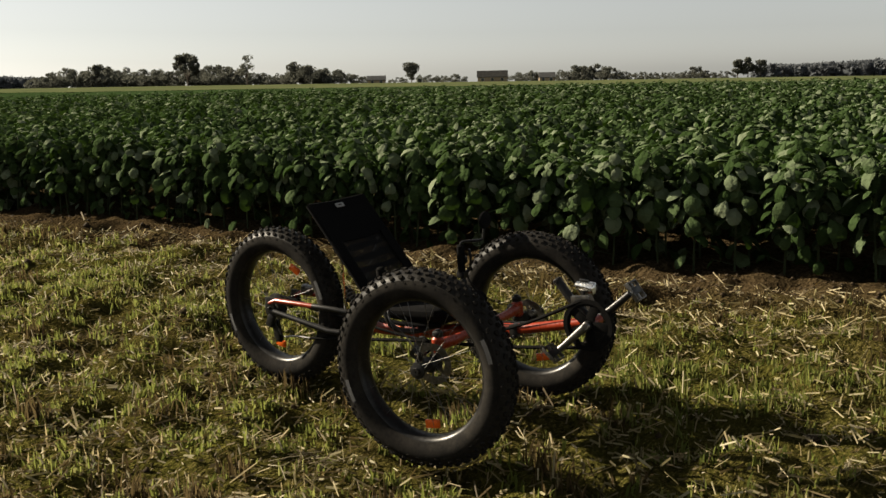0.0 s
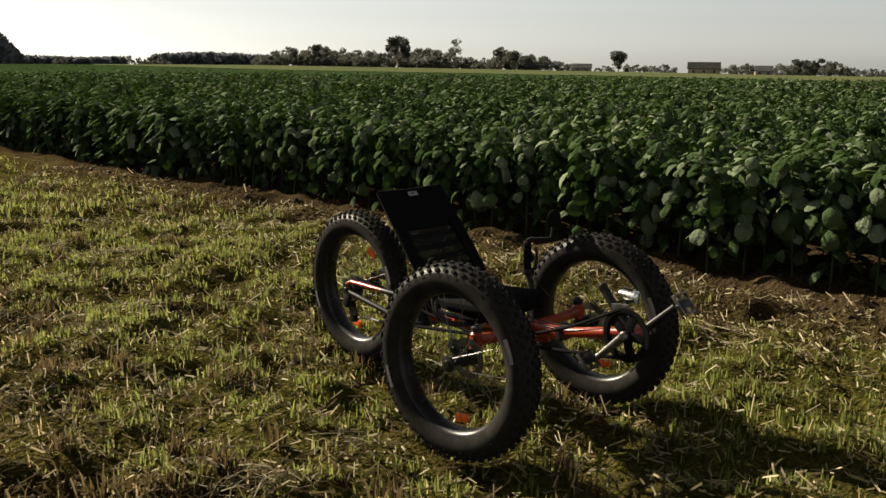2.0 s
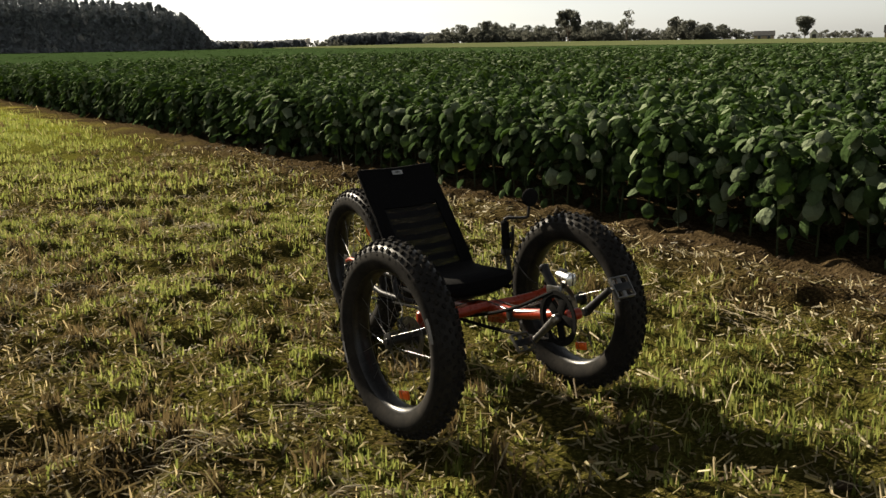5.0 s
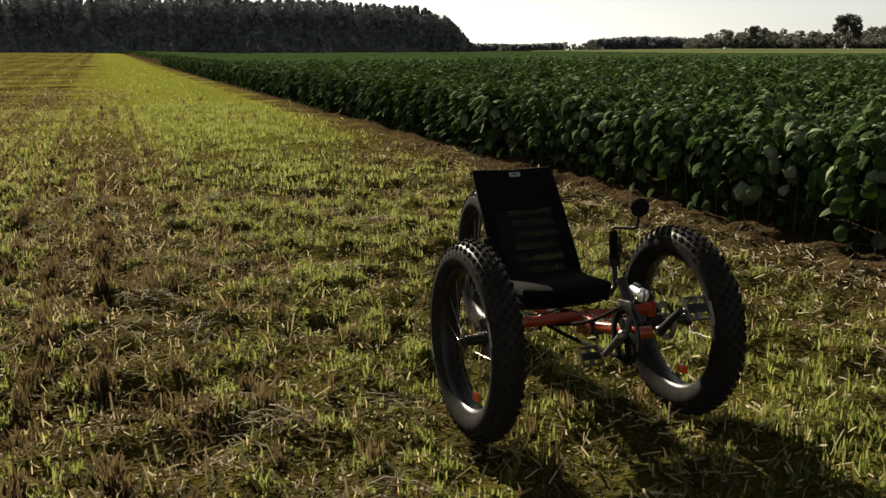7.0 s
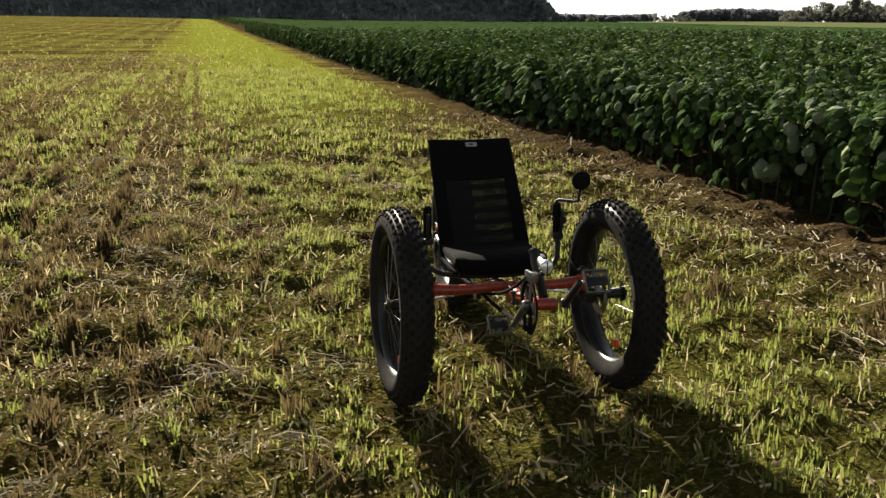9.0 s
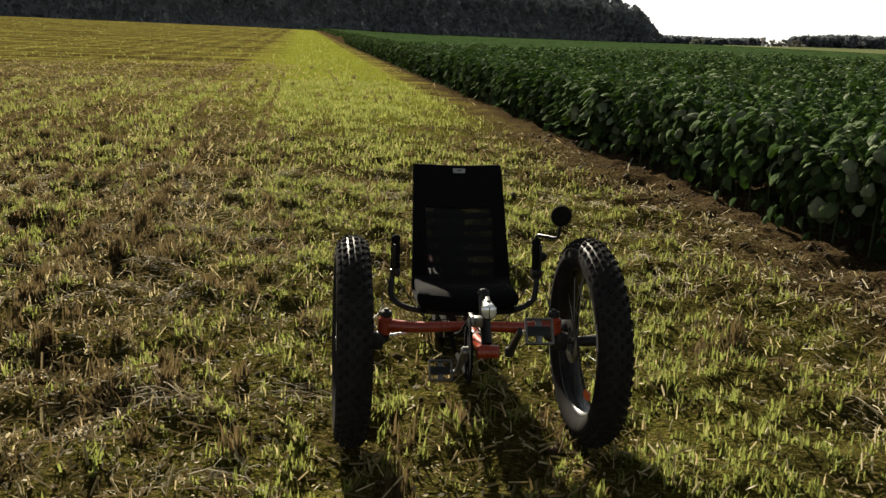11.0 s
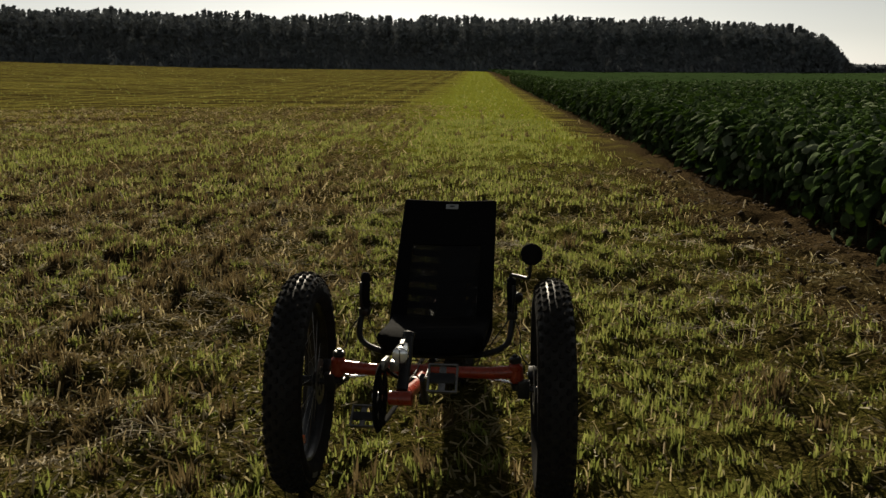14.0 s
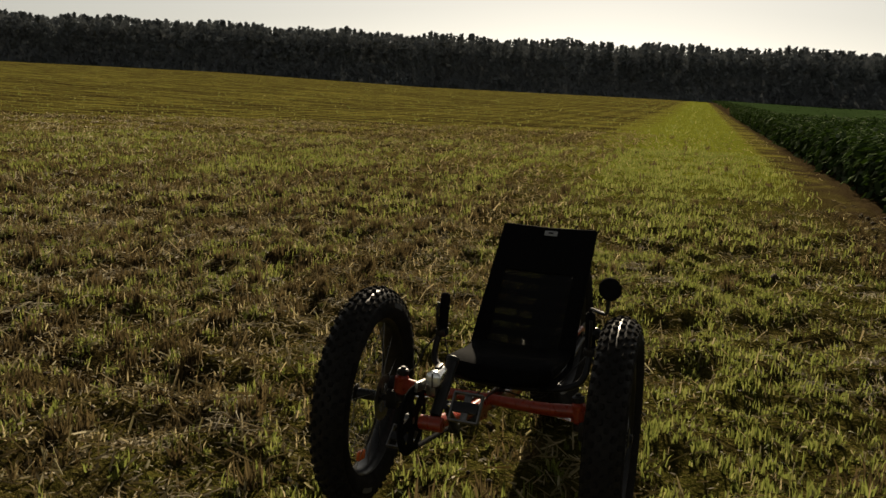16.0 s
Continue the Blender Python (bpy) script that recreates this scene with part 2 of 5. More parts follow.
SOIL = material("stubble_soil", (0.1, 0.07, 0.04), 1.0, 0.0, 0.0)
geo = SOIL.node_tree.nodes.new("ShaderNodeTexCoord")
turned = SOIL.node_tree.nodes.new("ShaderNodeMapping")
turned.vector_type = "TEXTURE"
turned.inputs["Location"].default_value = (EX, EY, 0)
turned.inputs["Rotation"].default_value = (0, 0, radians(EDGE_AZ))
SOIL.node_tree.links.new(geo.outputs["Object"], turned.inputs["Vector"])
split = SOIL.node_tree.nodes.new("ShaderNodeSeparateXYZ")
SOIL.node_tree.links.new(turned.outputs[0], split.inputs[0])
side = split.outputs["Y"]
rows_noise = speckle(SOIL, 1.0, 5.0, (0.10, 1.3, 1), -EDGE_AZ)
patches = speckle(SOIL, 0.35, 4.0)
fine = speckle(SOIL, 38.0, 6.0)
bits = speckle(SOIL, 120.0, 4.0, (0.4, 1.0, 1), 20)
earth = ramp(SOIL, fine, [(0.30, (0.0067, 0.0045, 0.0023)), (0.52, (0.0180, 0.0120, 0.0060)), (0.72, (0.0449, 0.0306, 0.0142))])
litter = mixed(SOIL, ramp(SOIL, bits, [(0.53, (0, 0, 0)), (0.66, (1, 1, 1))]), earth, (0.1122, 0.0823, 0.0344))
# far regrowth: the light through backlit blades is put into this colour
green = ramp(SOIL, fine, [(0.30, (0.0701, 0.0595, 0.0128)), (0.55, (0.1648, 0.1488, 0.0319)), (0.75, (0.2762, 0.2497, 0.0659))])
strip = maths(SOIL, "MULTIPLY", maths(SOIL, "SMOOTH_MIN", maths(SOIL, "MULTIPLY_ADD", side, 1.3, -1.1), 1.0, 0.2), maths(SOIL, "MULTIPLY_ADD", side, -0.5, maths(SOIL, "MULTIPLY_ADD", rows_noise, 1.6, 2.3)))
strip_n = SOIL.node_tree.nodes.new("ShaderNodeClamp")
SOIL.node_tree.links.new(strip, strip_n.inputs[0])
lush = maths(SOIL, "ADD", maths(SOIL, "MULTIPLY", strip_n.outputs[0], 0.95), maths(SOIL, "MULTIPLY_ADD", rows_noise, 3.4, -1.60))
lush = maths(SOIL, "ADD", lush, maths(SOIL, "MULTIPLY_ADD", patches, 0.9, -0.45))
lush = maths(SOIL, "ADD", lush, maths(SOIL, "MULTIPLY_ADD", speckle(SOIL, 3.2, 6.0, (0.3, 1.2, 1), -EDGE_AZ), 1.8, -0.9))
bands = maths(SOIL, "SINE", maths(SOIL, "MULTIPLY_ADD", side, 3.855, maths(SOIL, "MULTIPLY_ADD", rows_noise, 3.6, -22.1)))   # one swath each 1.6 m
lush = maths(SOIL, "ADD", lush, maths(SOIL, "MULTIPLY", bands, 0.12))
off = SOIL.node_tree.nodes.new("ShaderNodeClamp")
SOIL.node_tree.links.new(maths(SOIL, "MULTIPLY_ADD", side, 4.0, -0.6), off.inputs[0])
away = SOIL.node_tree.nodes.new("ShaderNodeVectorMath")
away.operation = "DISTANCE"
away.inputs[1].default_value = (2.0, 2.0, 0.0)
SOIL.node_tree.links.new(geo.outputs["Object"], away.inputs[0])
spread = SOIL.node_tree.nodes.new("ShaderNodeMapRange")
spread.interpolation_type = "SMOOTHSTEP"
for k, v in (("From Min", 7.0), ("From Max", 26.0), ("To Min", 0.12), ("To Max", 1.0)):
    spread.inputs[k].default_value = v
SOIL.node_tree.links.new(away.outputs["Value"], spread.inputs["Value"])
lush_n = SOIL.node_tree.nodes.new("ShaderNodeClamp")
SOIL.node_tree.links.new(maths(SOIL, "MULTIPLY", maths(SOIL, "MULTIPLY", maths(SOIL, "MULTIPLY_ADD", lush, 1.1, 0.30), spread.outputs["Result"]), off.outputs[0]), lush_n.inputs[0])
furrow = SOIL.node_tree.nodes.new("ShaderNodeClamp")
SOIL.node_tree.links.new(maths(SOIL, "MULTIPLY_ADD", side, -2.6, 2.3), furrow.inputs[0])
dry = ramp(SOIL, fine, [(0.30, (0.0194, 0.0130, 0.0065)), (0.55, (0.0485, 0.0345, 0.0178)), (0.75, (0.0889, 0.0647, 0.0345))])
# the same for the strip, brightened to stand for backlit blades
lime = ramp(SOIL, fine, [(0.30, (0.0635, 0.0677, 0.0093)), (0.55, (0.1480, 0.1607, 0.0220)), (0.75, (0.2453, 0.2538, 0.0423))])
coloured(SOIL, mixed(SOIL, lush_n.outputs[0], mixed(SOIL, furrow.outputs[0], litter, dry), mixed(SOIL, strip_n.outputs[0], green, lime)))
bumped(SOIL, maths(SOIL, "ADD", fine, speckle(SOIL, 9.0, 5.0)), 0.9, 0.05)

radii = np.concatenate([np.linspace(0, 1.5, 8), np.linspace(1.6, 11, 175), 11 * np.geomspace(1.02, 420, 46)])
turns = np.radians(np.concatenate([np.linspace(0, 170, 560, False), np.linspace(170, 360, 70, False)]))
gx = OX + np.outer(radii, np.cos(turns))
gy = OY + np.outer(radii, np.sin(turns))
fade = np.repeat(1 - smooth(14, 30, radii), len(turns)).reshape(gx.shape)
gz = terrain(gx, gy) + wobble(gx, gy) * fade
idx = np.arange(gx.size).reshape(gx.shape)
nxt = np.roll(idx, -1, 1)
gf = np.stack([idx[:-1], idx[1:], nxt[1:], nxt[:-1]], -1).reshape(-1, 4)
ground = new("ground", grid_mesh("ground", np.stack([gx, gy, gz], -1).reshape(-1, 3), gf, SOIL))
tagged(ground, "brown stubble soil with straw litter and green regrowth", "ground", kind="structure")


# ---- shapes ----
def joined(*pieces):
    """Pieces (verts, faces) as one."""
    vs, fs = [], []
    for v, f in pieces:
        n = len(vs)
        vs += [tuple(p) for p in v]
        fs += [tuple(i + n for i in q) for q in f]
    return vs, fs


def placed(piece, m):
    return [m @ Vector(v) for v in piece[0]], piece[1]


def sweep(points, r, seg=10, flatten=1.0, closed=False):
    """A round tube along points; r may be a list. flatten squashes it across the horizontal."""
    pts = [Vector(p) for p in points]
    rs = r if isinstance(r, (list, tuple)) else [r] * len(pts)
    vs, fs, n = [], [], len(pts)
    side = None
    for i, p in enumerate(pts):
        a = pts[(i - 1) % n] if (closed or i) else p
        b = pts[(i + 1) % n] if (closed or i < n - 1) else p
        d = (b - a).normalized()
        if side is None:
            side = d.cross(Vector((0, 0, 1)) if abs(d.z) < 0.95 else Vector((1, 0, 0))).normalized()
        side = (side - d * side.dot(d)).normalized()
        up = side.cross(d)
        for k in range(seg):
            t = 2 * math.pi * k / seg
            vs.append(p + side * (math.cos(t) * rs[i] * flatten) + up * (math.sin(t) * rs[i]))
    rings = n if closed else n - 1
    for i in range(rings):
        j = (i + 1) % n
        for k in range(seg):
            q = (k + 1) % seg
            fs.append((i * seg + k, i * seg + q, j * seg + q, j * seg + k))
    if not closed:
        fs += [tuple(range(seg))[::-1], tuple((n - 1) * seg + k for k in range(seg))]
    return vs, fs


def bend(points, steps=6):
    """A smooth curve through points (Catmull-Rom)."""
    p = [Vector(q) for q in points]
    p = [2 * p[0] - p[1]] + p + [2 * p[-1] - p[-2]]
    out = []
    for i in range(1, len(p) - 2):
        for s in range(steps):
            t = s / steps
            a, b, c, d = p[i - 1:i + 3]
            out.append(0.5 * (2 * b + (c - a) * t + (2 * a - 5 * b + 4 * c - d) * t * t + (3 * b - a - 3 * c + d) * t ** 3))
    return out + [p[-2]]


def rod(a, b, r, seg=10):
    """A straight round bar with chamfered ends."""
    a, b = Vector(a), Vector(b)
    d = (b - a).normalized() * min(r * 0.35, (b - a).length * 0.2)
    return sweep([a, a + d, b - d, b], [r * 0.72, r, r, r * 0.72], seg)


def turned_ring(profile, seg=48, axis="x"):
    """A profile of (along, radius) pairs turned round the axis; closed when first and last agree."""
    vs, fs, n = [], [], len(profile)
    for k in range(seg):
        t = 2 * math.pi * k / seg
        for u, r in profile:
            p = (u, r * math.cos(t), r * math.sin(t))
            vs.append(p if axis == "x" else (p[1], p[2], p[0]))
    for k in range(seg):
        q = (k + 1) % seg
        for i in range(n - 1):
            fs.append((k * n + i, k * n + i + 1, q * n + i + 1, q * n + i))
    return vs, fs


def slab(sx, sy, sz, bevel=0.004, m=None):
    """A box with chamfered edges, centred."""
    bm = bmesh.new()
    bmesh.ops.create_cube(bm, size=1, matrix=Matrix.Diagonal((sx, sy, sz, 1)))
    bmesh.ops.bevel(bm, geom=bm.edges[:], offset=min(bevel, 0.45 * min(sx, sy, sz)), segments=2, affect="EDGES", profile=0.6)
    bm.verts.index_update()
    out = [v.co.copy() for v in bm.verts], [tuple(v.index for v in f.verts) for f in bm.faces]
    bm.free()
    return placed(out, m) if m else out


def as_mesh(name, piece, mat, sharp=35):
    me = bpy.data.meshes.new(name)
    me.from_pydata([tuple(v) for v in piece[0]], [], piece[1])
    bm = bmesh.new()
    bm.from_mesh(me)
    bmesh.ops.recalc_face_normals(bm, faces=bm.faces[:])
    for f in bm.faces:
        f.smooth = True
    for ed in bm.edges:
        if len(ed.link_faces) == 2 and ed.calc_face_angle(0) > radians(sharp):
            ed.smooth = False
    bm.to_mesh(me)
    bm.free()
    me.materials.append(mat)
    return me


def part(name, piece, mat, parent=None, label="", m=None):
    """One mesh object under a thing or a part; piece may be a ready mesh."""
    me = piece if isinstance(piece, bpy.types.Mesh) else as_mesh(name, piece, mat)
    ob = new(name, me)
    ob.parent = parent
    if m:
        ob.matrix_basis = m
    return tagged(ob, label)


# ---- the trike: x to its own left, y to its rear, z up, from the ground below the front axle ----
trike = new("recumbent_trike")
trike.matrix_basis = pose(2.326, 2.636, -0.004, 0, 0, 17.3)
tagged(trike, "orange recumbent trike with three fat knobbly tyres, parked on stubble", "recumbent trike")

TYRE_R, TUBE = 0.381, 0.062


def tyre_profile():
    """The section from bead to bead."""
    out = []
    for i in range(25):
        t = radians(-146 + 292 * i / 24)
        out.append((math.sin(t) * TUBE * 0.98, TYRE_R - TUBE - 0.002 + math.cos(t) * (TUBE - 0.005)))
    return out


def tread():
    """Staggered rows of chunky six-sided blocks over the crown, with small lugs on the shoulders."""
    blocks = []
    rng = random.Random(4)
    rows_ = [(-74, 0.0, 50, 0.008, 0.018, 0.0045), (-53, 0.5, 54, 0.018, 0.023, 0.009), (-31, 0.0, 54, 0.017, 0.025, 0.0095), (-10, 0.5, 54, 0.016, 0.022, 0.0095)]
    for ang, shift, n, wide, long_, tall in rows_ + [(-q[0], q[1] + 0.5, *q[2:]) for q in rows_]:
        t = radians(ang)
        for k in range(n):
            turn = 2 * math.pi * (k + shift) / n
            h = tall + rng.uniform(-0.0008, 0.0008)
            base = Matrix.Rotation(turn, 4, "X") @ Matrix.Translation((math.sin(t) * (TUBE - 0.005), 0, TYRE_R - TUBE - 0.002 + math.cos(t) * (TUBE - 0.005))) @ Matrix.Rotation(t, 4, "Y") @ Matrix.Rotation(radians(rng.choice((-22, -10, 10, 22))), 4, "Z")
            a, b = wide / 2, long_ / 2
            low = [(-a, -b * 0.7), (-a * 0.2, -b), (a, -b * 0.6), (a, b * 0.7), (a * 0.2, b), (-a, b * 0.6)]
            vs = [(x, y, -0.002) for x, y in low] + [(x * 0.78, y * 0.80, h) for x, y in low]
            blocks.append(([base @ Vector(v) for v in vs], [tuple(range(6, 12))] + [(i, (i + 1) % 6, 6 + (i + 1) % 6, 6 + i) for i in range(6)]))
    return joined(*blocks)


def sidewall_mark(sign, start, span, r):
    """A raised strip of worn lettering, drawn as a plain bar."""
    vs, fs = [], []
    n = 12
    for i in range(n + 1):
        t = radians(start + span * i / n)
        for rr in (r, r + 0.017):
            q = math.acos(max(-1, min(1, (rr - (TYRE_R - TUBE - 0.002)) / (TUBE - 0.005))))
            u = math.sin(q) * TUBE * 0.98 + 0.0012
            vs.append((sign * u, rr * math.cos(t), rr * math.sin(t)))
    for i in range(n):
        fs.append((2 * i, 2 * i + 1, 2 * i + 3, 2 * i + 2))
    return vs, fs


# parts of a wheel are built once and shared
RIM_ME = as_mesh("rim", turned_ring([(-0.039, 0.287), (-0.041, 0.281), (-0.038, 0.272), (-0.030, 0.263), (-0.012, 0.258), (0.012, 0.258), (0.030, 0.263), (0.038, 0.272), (0.041, 0.281), (0.039, 0.287), (0.030, 0.276), (-0.030, 0.276), (-0.039, 0.287)], 72), RIM)
TYRE_ME = as_mesh("tyre", turned_ring(tyre_profile(), 96), RUBBER, 60)
CROWN_ME = as_mesh("tread_band", turned_ring([(math.sin(radians(t)) * (TUBE * 0.98 + 0.0008), TYRE_R - TUBE - 0.002 + math.cos(radians(t)) * (TUBE - 0.0042)) for t in range(-64, 65, 8)], 96), DUSTY, 60)
TREAD_ME = as_mesh("tread", tread(), KNOB, 20)
SPOKE_ME = as_mesh("spoke", sweep([(0.0, 0.0, 0.0), (0.0, 0.0, 1.0)], 0.0011, 5), STEEL)
REFLECTOR = joined(slab(0.012, 0.062, 0.034, 0.006), slab(0.016, 0.050, 0.024, 0.005))
REFLECTOR_ME = as_mesh("reflector", REFLECTOR, AMBER)


def wheel(name, m, rear, marks, reflectors, spokes=28):
    """A spoked fat-tyre wheel; the rim is its own mesh."""
    w = part(name, RIM_ME, RIM, trike, "wide grey metal rim with a fat tyre", m)
    part("tyre", TYRE_ME, RUBBER, w, "fat black rubber tyre")
    part("tread_band", CROWN_ME, DUSTY, w, "dusty grey crown between the blocks")
    part("tread", TREAD_ME, KNOB, w, "small black tread blocks")
    hub_w = 0.055 if rear else 0.045
    part("hub", turned_ring([(-hub_w - 0.012, 0.004), (-hub_w - 0.012, 0.013), (-hub_w - 0.004, 0.014), (-hub_w, 0.031), (-hub_w + 0.006, 0.031), (-hub_w + 0.012, 0.019), (hub_w - 0.012, 0.019), (hub_w - 0.006, 0.031), (hub_w, 0.031), (hub_w + 0.004, 0.014), (hub_w + 0.012, 0.013), (hub_w + 0.012, 0.004)], 24), BLACK, w, "black hub")
    for k in range(spokes):
        s = 1 if k % 2 else -1
        t = 2 * math.pi * k / spokes
        lead = t + (0.55 if (k // 2) % 2 else -0.55)
        a = Vector((s * (hub_w - 0.003), 0.029 * math.cos(lead), 0.029 * math.sin(lead)))
        b = Vector((s * 0.012, 0.260 * math.cos(t), 0.260 * math.sin(t)))
        sp = part("spoke", SPOKE_ME, STEEL, w)
        d = b - a
        sp.matrix_basis = Matrix.Translation(a) @ d.to_track_quat("Z", "Y").to_matrix().to_4x4() @ Matrix.Diagonal((1, 1, d.length, 1))
    for sign, start, span in marks:
        part("sidewall_mark", sidewall_mark(sign, start, span, 0.312), SIDEMARK, w, "worn grey bar of sidewall lettering")
    for ang, r in reflectors:
        part("reflector", REFLECTOR_ME, AMBER, w, "orange wheel reflector", Matrix.Rotation(radians(ang), 4, "X") @ Matrix.Translation((0.0, 0.0, r)))
    return w


MARKS = [(-1, 150, 16), (-1, -30, 16), (1, 60, 16), (1, 240, 16)]
right_wheel = wheel("front_wheel", pose(-0.433, 0.0, 0.381, 0, 1.1, 4.0), False, MARKS, [(170, 0.215)])
left_wheel = wheel("front_wheel", pose(0.432, 0.0, 0.379, 0, -0.5, 3.6), False, MARKS, [(168, 0.20)])
rear_wheel = wheel("rear_wheel", pose(-0.004, 1.135, 0.378, 0, 0, -1.5), True, MARKS, [(27, 0.205), (-172, 0.20)])
# brake discs and stub axles
for s in (-1, 1):
    disc = turned_ring([(-0.001, 0.052), (-0.001, 0.080), (0.001, 0.080), (0.001, 0.052), (-0.001, 0.052)], 40)
    rotor = part("brake_disc", disc, STEEL, trike, "steel brake disc", pose(s * 0.372, 0.0, 0.380, 0, 0, 3.8))
    for k in range(6):
        part("disc_arm", slab(0.002, 0.012, 0.045, 0.0008, Matrix.Translation((0, 0, 0.037))), STEEL, rotor, "", Matrix.Rotation(radians(60 * k), 4, "X"))
    part("stub_axle", rod((s * 0.325, 0.006, 0.379), (s * 0.415, 0.0, 0.380), 0.011), BLACK, trike, "black stub axle")
    cal = part("brake_caliper", slab(0.034, 0.055, 0.042, 0.008), BLACK, trike, "black brake caliper", pose(s * 0.366, 0.072, 0.405, 28, 0, 0))
    part("pad_bolt", rod((-0.022, 0, 0.004), (0.022, 0, 0.004), 0.007), CHROME, cal)
    king = part("kingpin", joined(rod((s * 0.314, 0.016, 0.398), (s * 0.308, 0.019, 0.466), 0.025, 16)), ORANGE, trike, "orange kingpin tube")
    part("cap", joined(rod((s * 0.308, 0.019, 0.465), (s * 0.306, 0.020, 0.488), 0.0215, 16), rod((s * 0.306, 0.020, 0.486), (s * 0.3055, 0.020, 0.496), 0.010, 8)), BLACK, king, "black bearing cap")
    part("lower_cup", rod((s * 0.317, 0.014, 0.372), (s * 0.314, 0.016, 0.399), 0.022, 16), BLACK, king)
    part("steering_knuckle", joined(slab(0.042, 0.034, 0.066, 0.008, Matrix.Translation((s * 0.338, 0.008, 0.378))), rod((s * 0.334, 0.012, 0.352), (s * 0.300, 0.105, 0.358), 0.010)), BLACK, trike, "black steering knuckle")
    part("tie_rod", joined(rod((s * 0.300, 0.105, 0.362), (s * 0.035, 0.165, 0.378), 0.0055), rod((s * 0.300, 0.105, 0.350), (s * 0.300, 0.105, 0.375), 0.009)), CHROME, trike, "thin silver tie rod")

# frame
part("cross_tube", sweep(bend([(-0.306, 0.018, 0.433), (-0.20, 0.010, 0.428), (-0.08, 0.002, 0.434), (0, 0, 0.437), (0.08, 0.002, 0.434), (0.20, 0.010, 0.430), (0.306, 0.018, 0.434)]), [0.0185 + 0.006 * (abs(i - 18) / 18) ** 2 for i in range(37)], 16, 0.9), ORANGE, trike, "glossy orange cross tube")
main = part("main_tube", sweep(bend([(0, 0.66, 0.345), (0, 0.45, 0.352), (0, 0.22, 0.378), (0, 0.03, 0.414), (0, -0.15, 0.437)]), [0.028] * 6 + [0.030] * 12 + [0.029] * 6 + [0.027], 18, 0.8), ORANGE, trike, "glossy orange main tube")
part("badge", slab(0.004, 0.034, 0.022, 0.0015), BADGE, main, "small blue-grey badge", pose(-0.0235, 0.03, 0.414, -12, 0, 0))
part("badge", slab(0.004, 0.034, 0.022, 0.0015), BADGE, main, "small blue-grey badge", pose(0.0235, 0.03, 0.414, -12, 0, 0))
part("gusset", slab(0.010, 0.11, 0.045, 0.004), ORANGE, main, "", pose(0, -0.03, 0.395, -12, 0, 0))
part("clamp", joined(slab(0.058, 0.042, 0.062, 0.010), rod((-0.034, 0.0, 0.022), (0.034, 0.0, 0.022), 0.006), rod((-0.034, 0.0, -0.022), (0.034, 0.0, -0.022), 0.006)), BLACK, main, "black boom clamp", pose(0, -0.150, 0.437, -14, 0, 0) @ Matrix.Scale(0.9, 4))
part("boom", sweep([(0, -0.04, 0.424), (0, -0.20, 0.452), (0, -0.485, 0.520)], 0.0205, 20), ORANGE, trike, "glossy orange boom tube")
part("bottom_bracket", joined(turned_ring([(-0.036, 0.006), (-0.036, 0.016), (-0.033, 0.021), (0.033, 0.021), (0.036, 0.016), (0.036, 0.006)], 24)), ORANGE, trike, "orange bottom bracket shell", pose(0, -0.49, 0.522))
part("derailleur_post", joined(sweep([(0, -0.335, 0.662), (0, -0.39, 0.600), (0, -0.465, 0.535)], 0.017, 14), rod((0, -0.328, 0.670), (0, -0.340, 0.656), 0.019, 14)), BLACK, trike, "short black accessory post")
part("front_derailleur", joined(slab(0.012, 0.075, 0.030, 0.004, pose(-0.050, -0.455, 0.615, -8, 0, 0)), slab(0.030, 0.030, 0.034, 0.006, pose(-0.026, -0.425, 0.598))), STEEL, trike, "silver front derailleur")
lamp = part("headlamp", turned_ring([(-0.056, 0.002), (-0.056, 0.010), (-0.048, 0.019), (-0.020, 0.025), (0.030, 0.031), (0.046, 0.032), (0.050, 0.029)], 28), CHROME, trike, "polished chrome headlamp", Matrix.Translation((0, -0.452, 0.652)) @ Matrix.Rotation(radians(-90), 4, "Z") @ Matrix.Rotation(radians(4), 4, "Y") @ Matrix.Scale(0.76, 4))
part("lens", turned_ring([(0.048, 0.030), (0.054, 0.022), (0.057, 0.010), (0.058, 0.001)], 28), LENS, lamp, "clear lamp lens")
part("lamp_rib", joined(slab(0.006, 0.004, 0.056, 0.001, pose(0.058, 0, 0))), BLACK, lamp)
part("bracket", slab(0.020, 0.024, 0.040, 0.005, pose(-0.006, 0, -0.036)), BLACK, lamp)
part("switch", slab(0.050, 0.018, 0.012, 0.004, pose(-0.010, 0, 0.030)), BLACK, lamp)

# cranks, chainring, pedals
ring_teeth = []
for k in range(88):
    r = 0.094 if k % 2 else 0.088
    ring_teeth.append((r * math.cos(2 * math.pi * k / 88), r * math.sin(2 * math.pi * k / 88)))
n = len(ring_teeth)
vs = [(x, y, z) for x in (-0.0015, 0.0015) for y, z in ring_teeth] + [(x, y * 0.80, z * 0.80) for x in (-0.0015, 0.0015) for y, z in ring_teeth]
fs = []
for k in range(n):
    q = (k + 1) % n
    fs += [(k, q, n + q, n + k), (2 * n + k, 2 * n + q, q, k), (n + k, n + q, 3 * n + q, 3 * n + k), (2 * n + k, 3 * n + k, 3 * n + q, 2 * n + q)]
arms = [slab(0.006, 0.036, 0.072, 0.002, Matrix.Rotation(radians(72 * k + 20), 4, "X") @ Matrix.Translation((0, 0, 0.045))) for k in range(5)]
chainring = part("chainring", joined((vs, fs), *arms), FOAM, trike, "black toothed chainring", pose(-0.056, -0.49, 0.522))
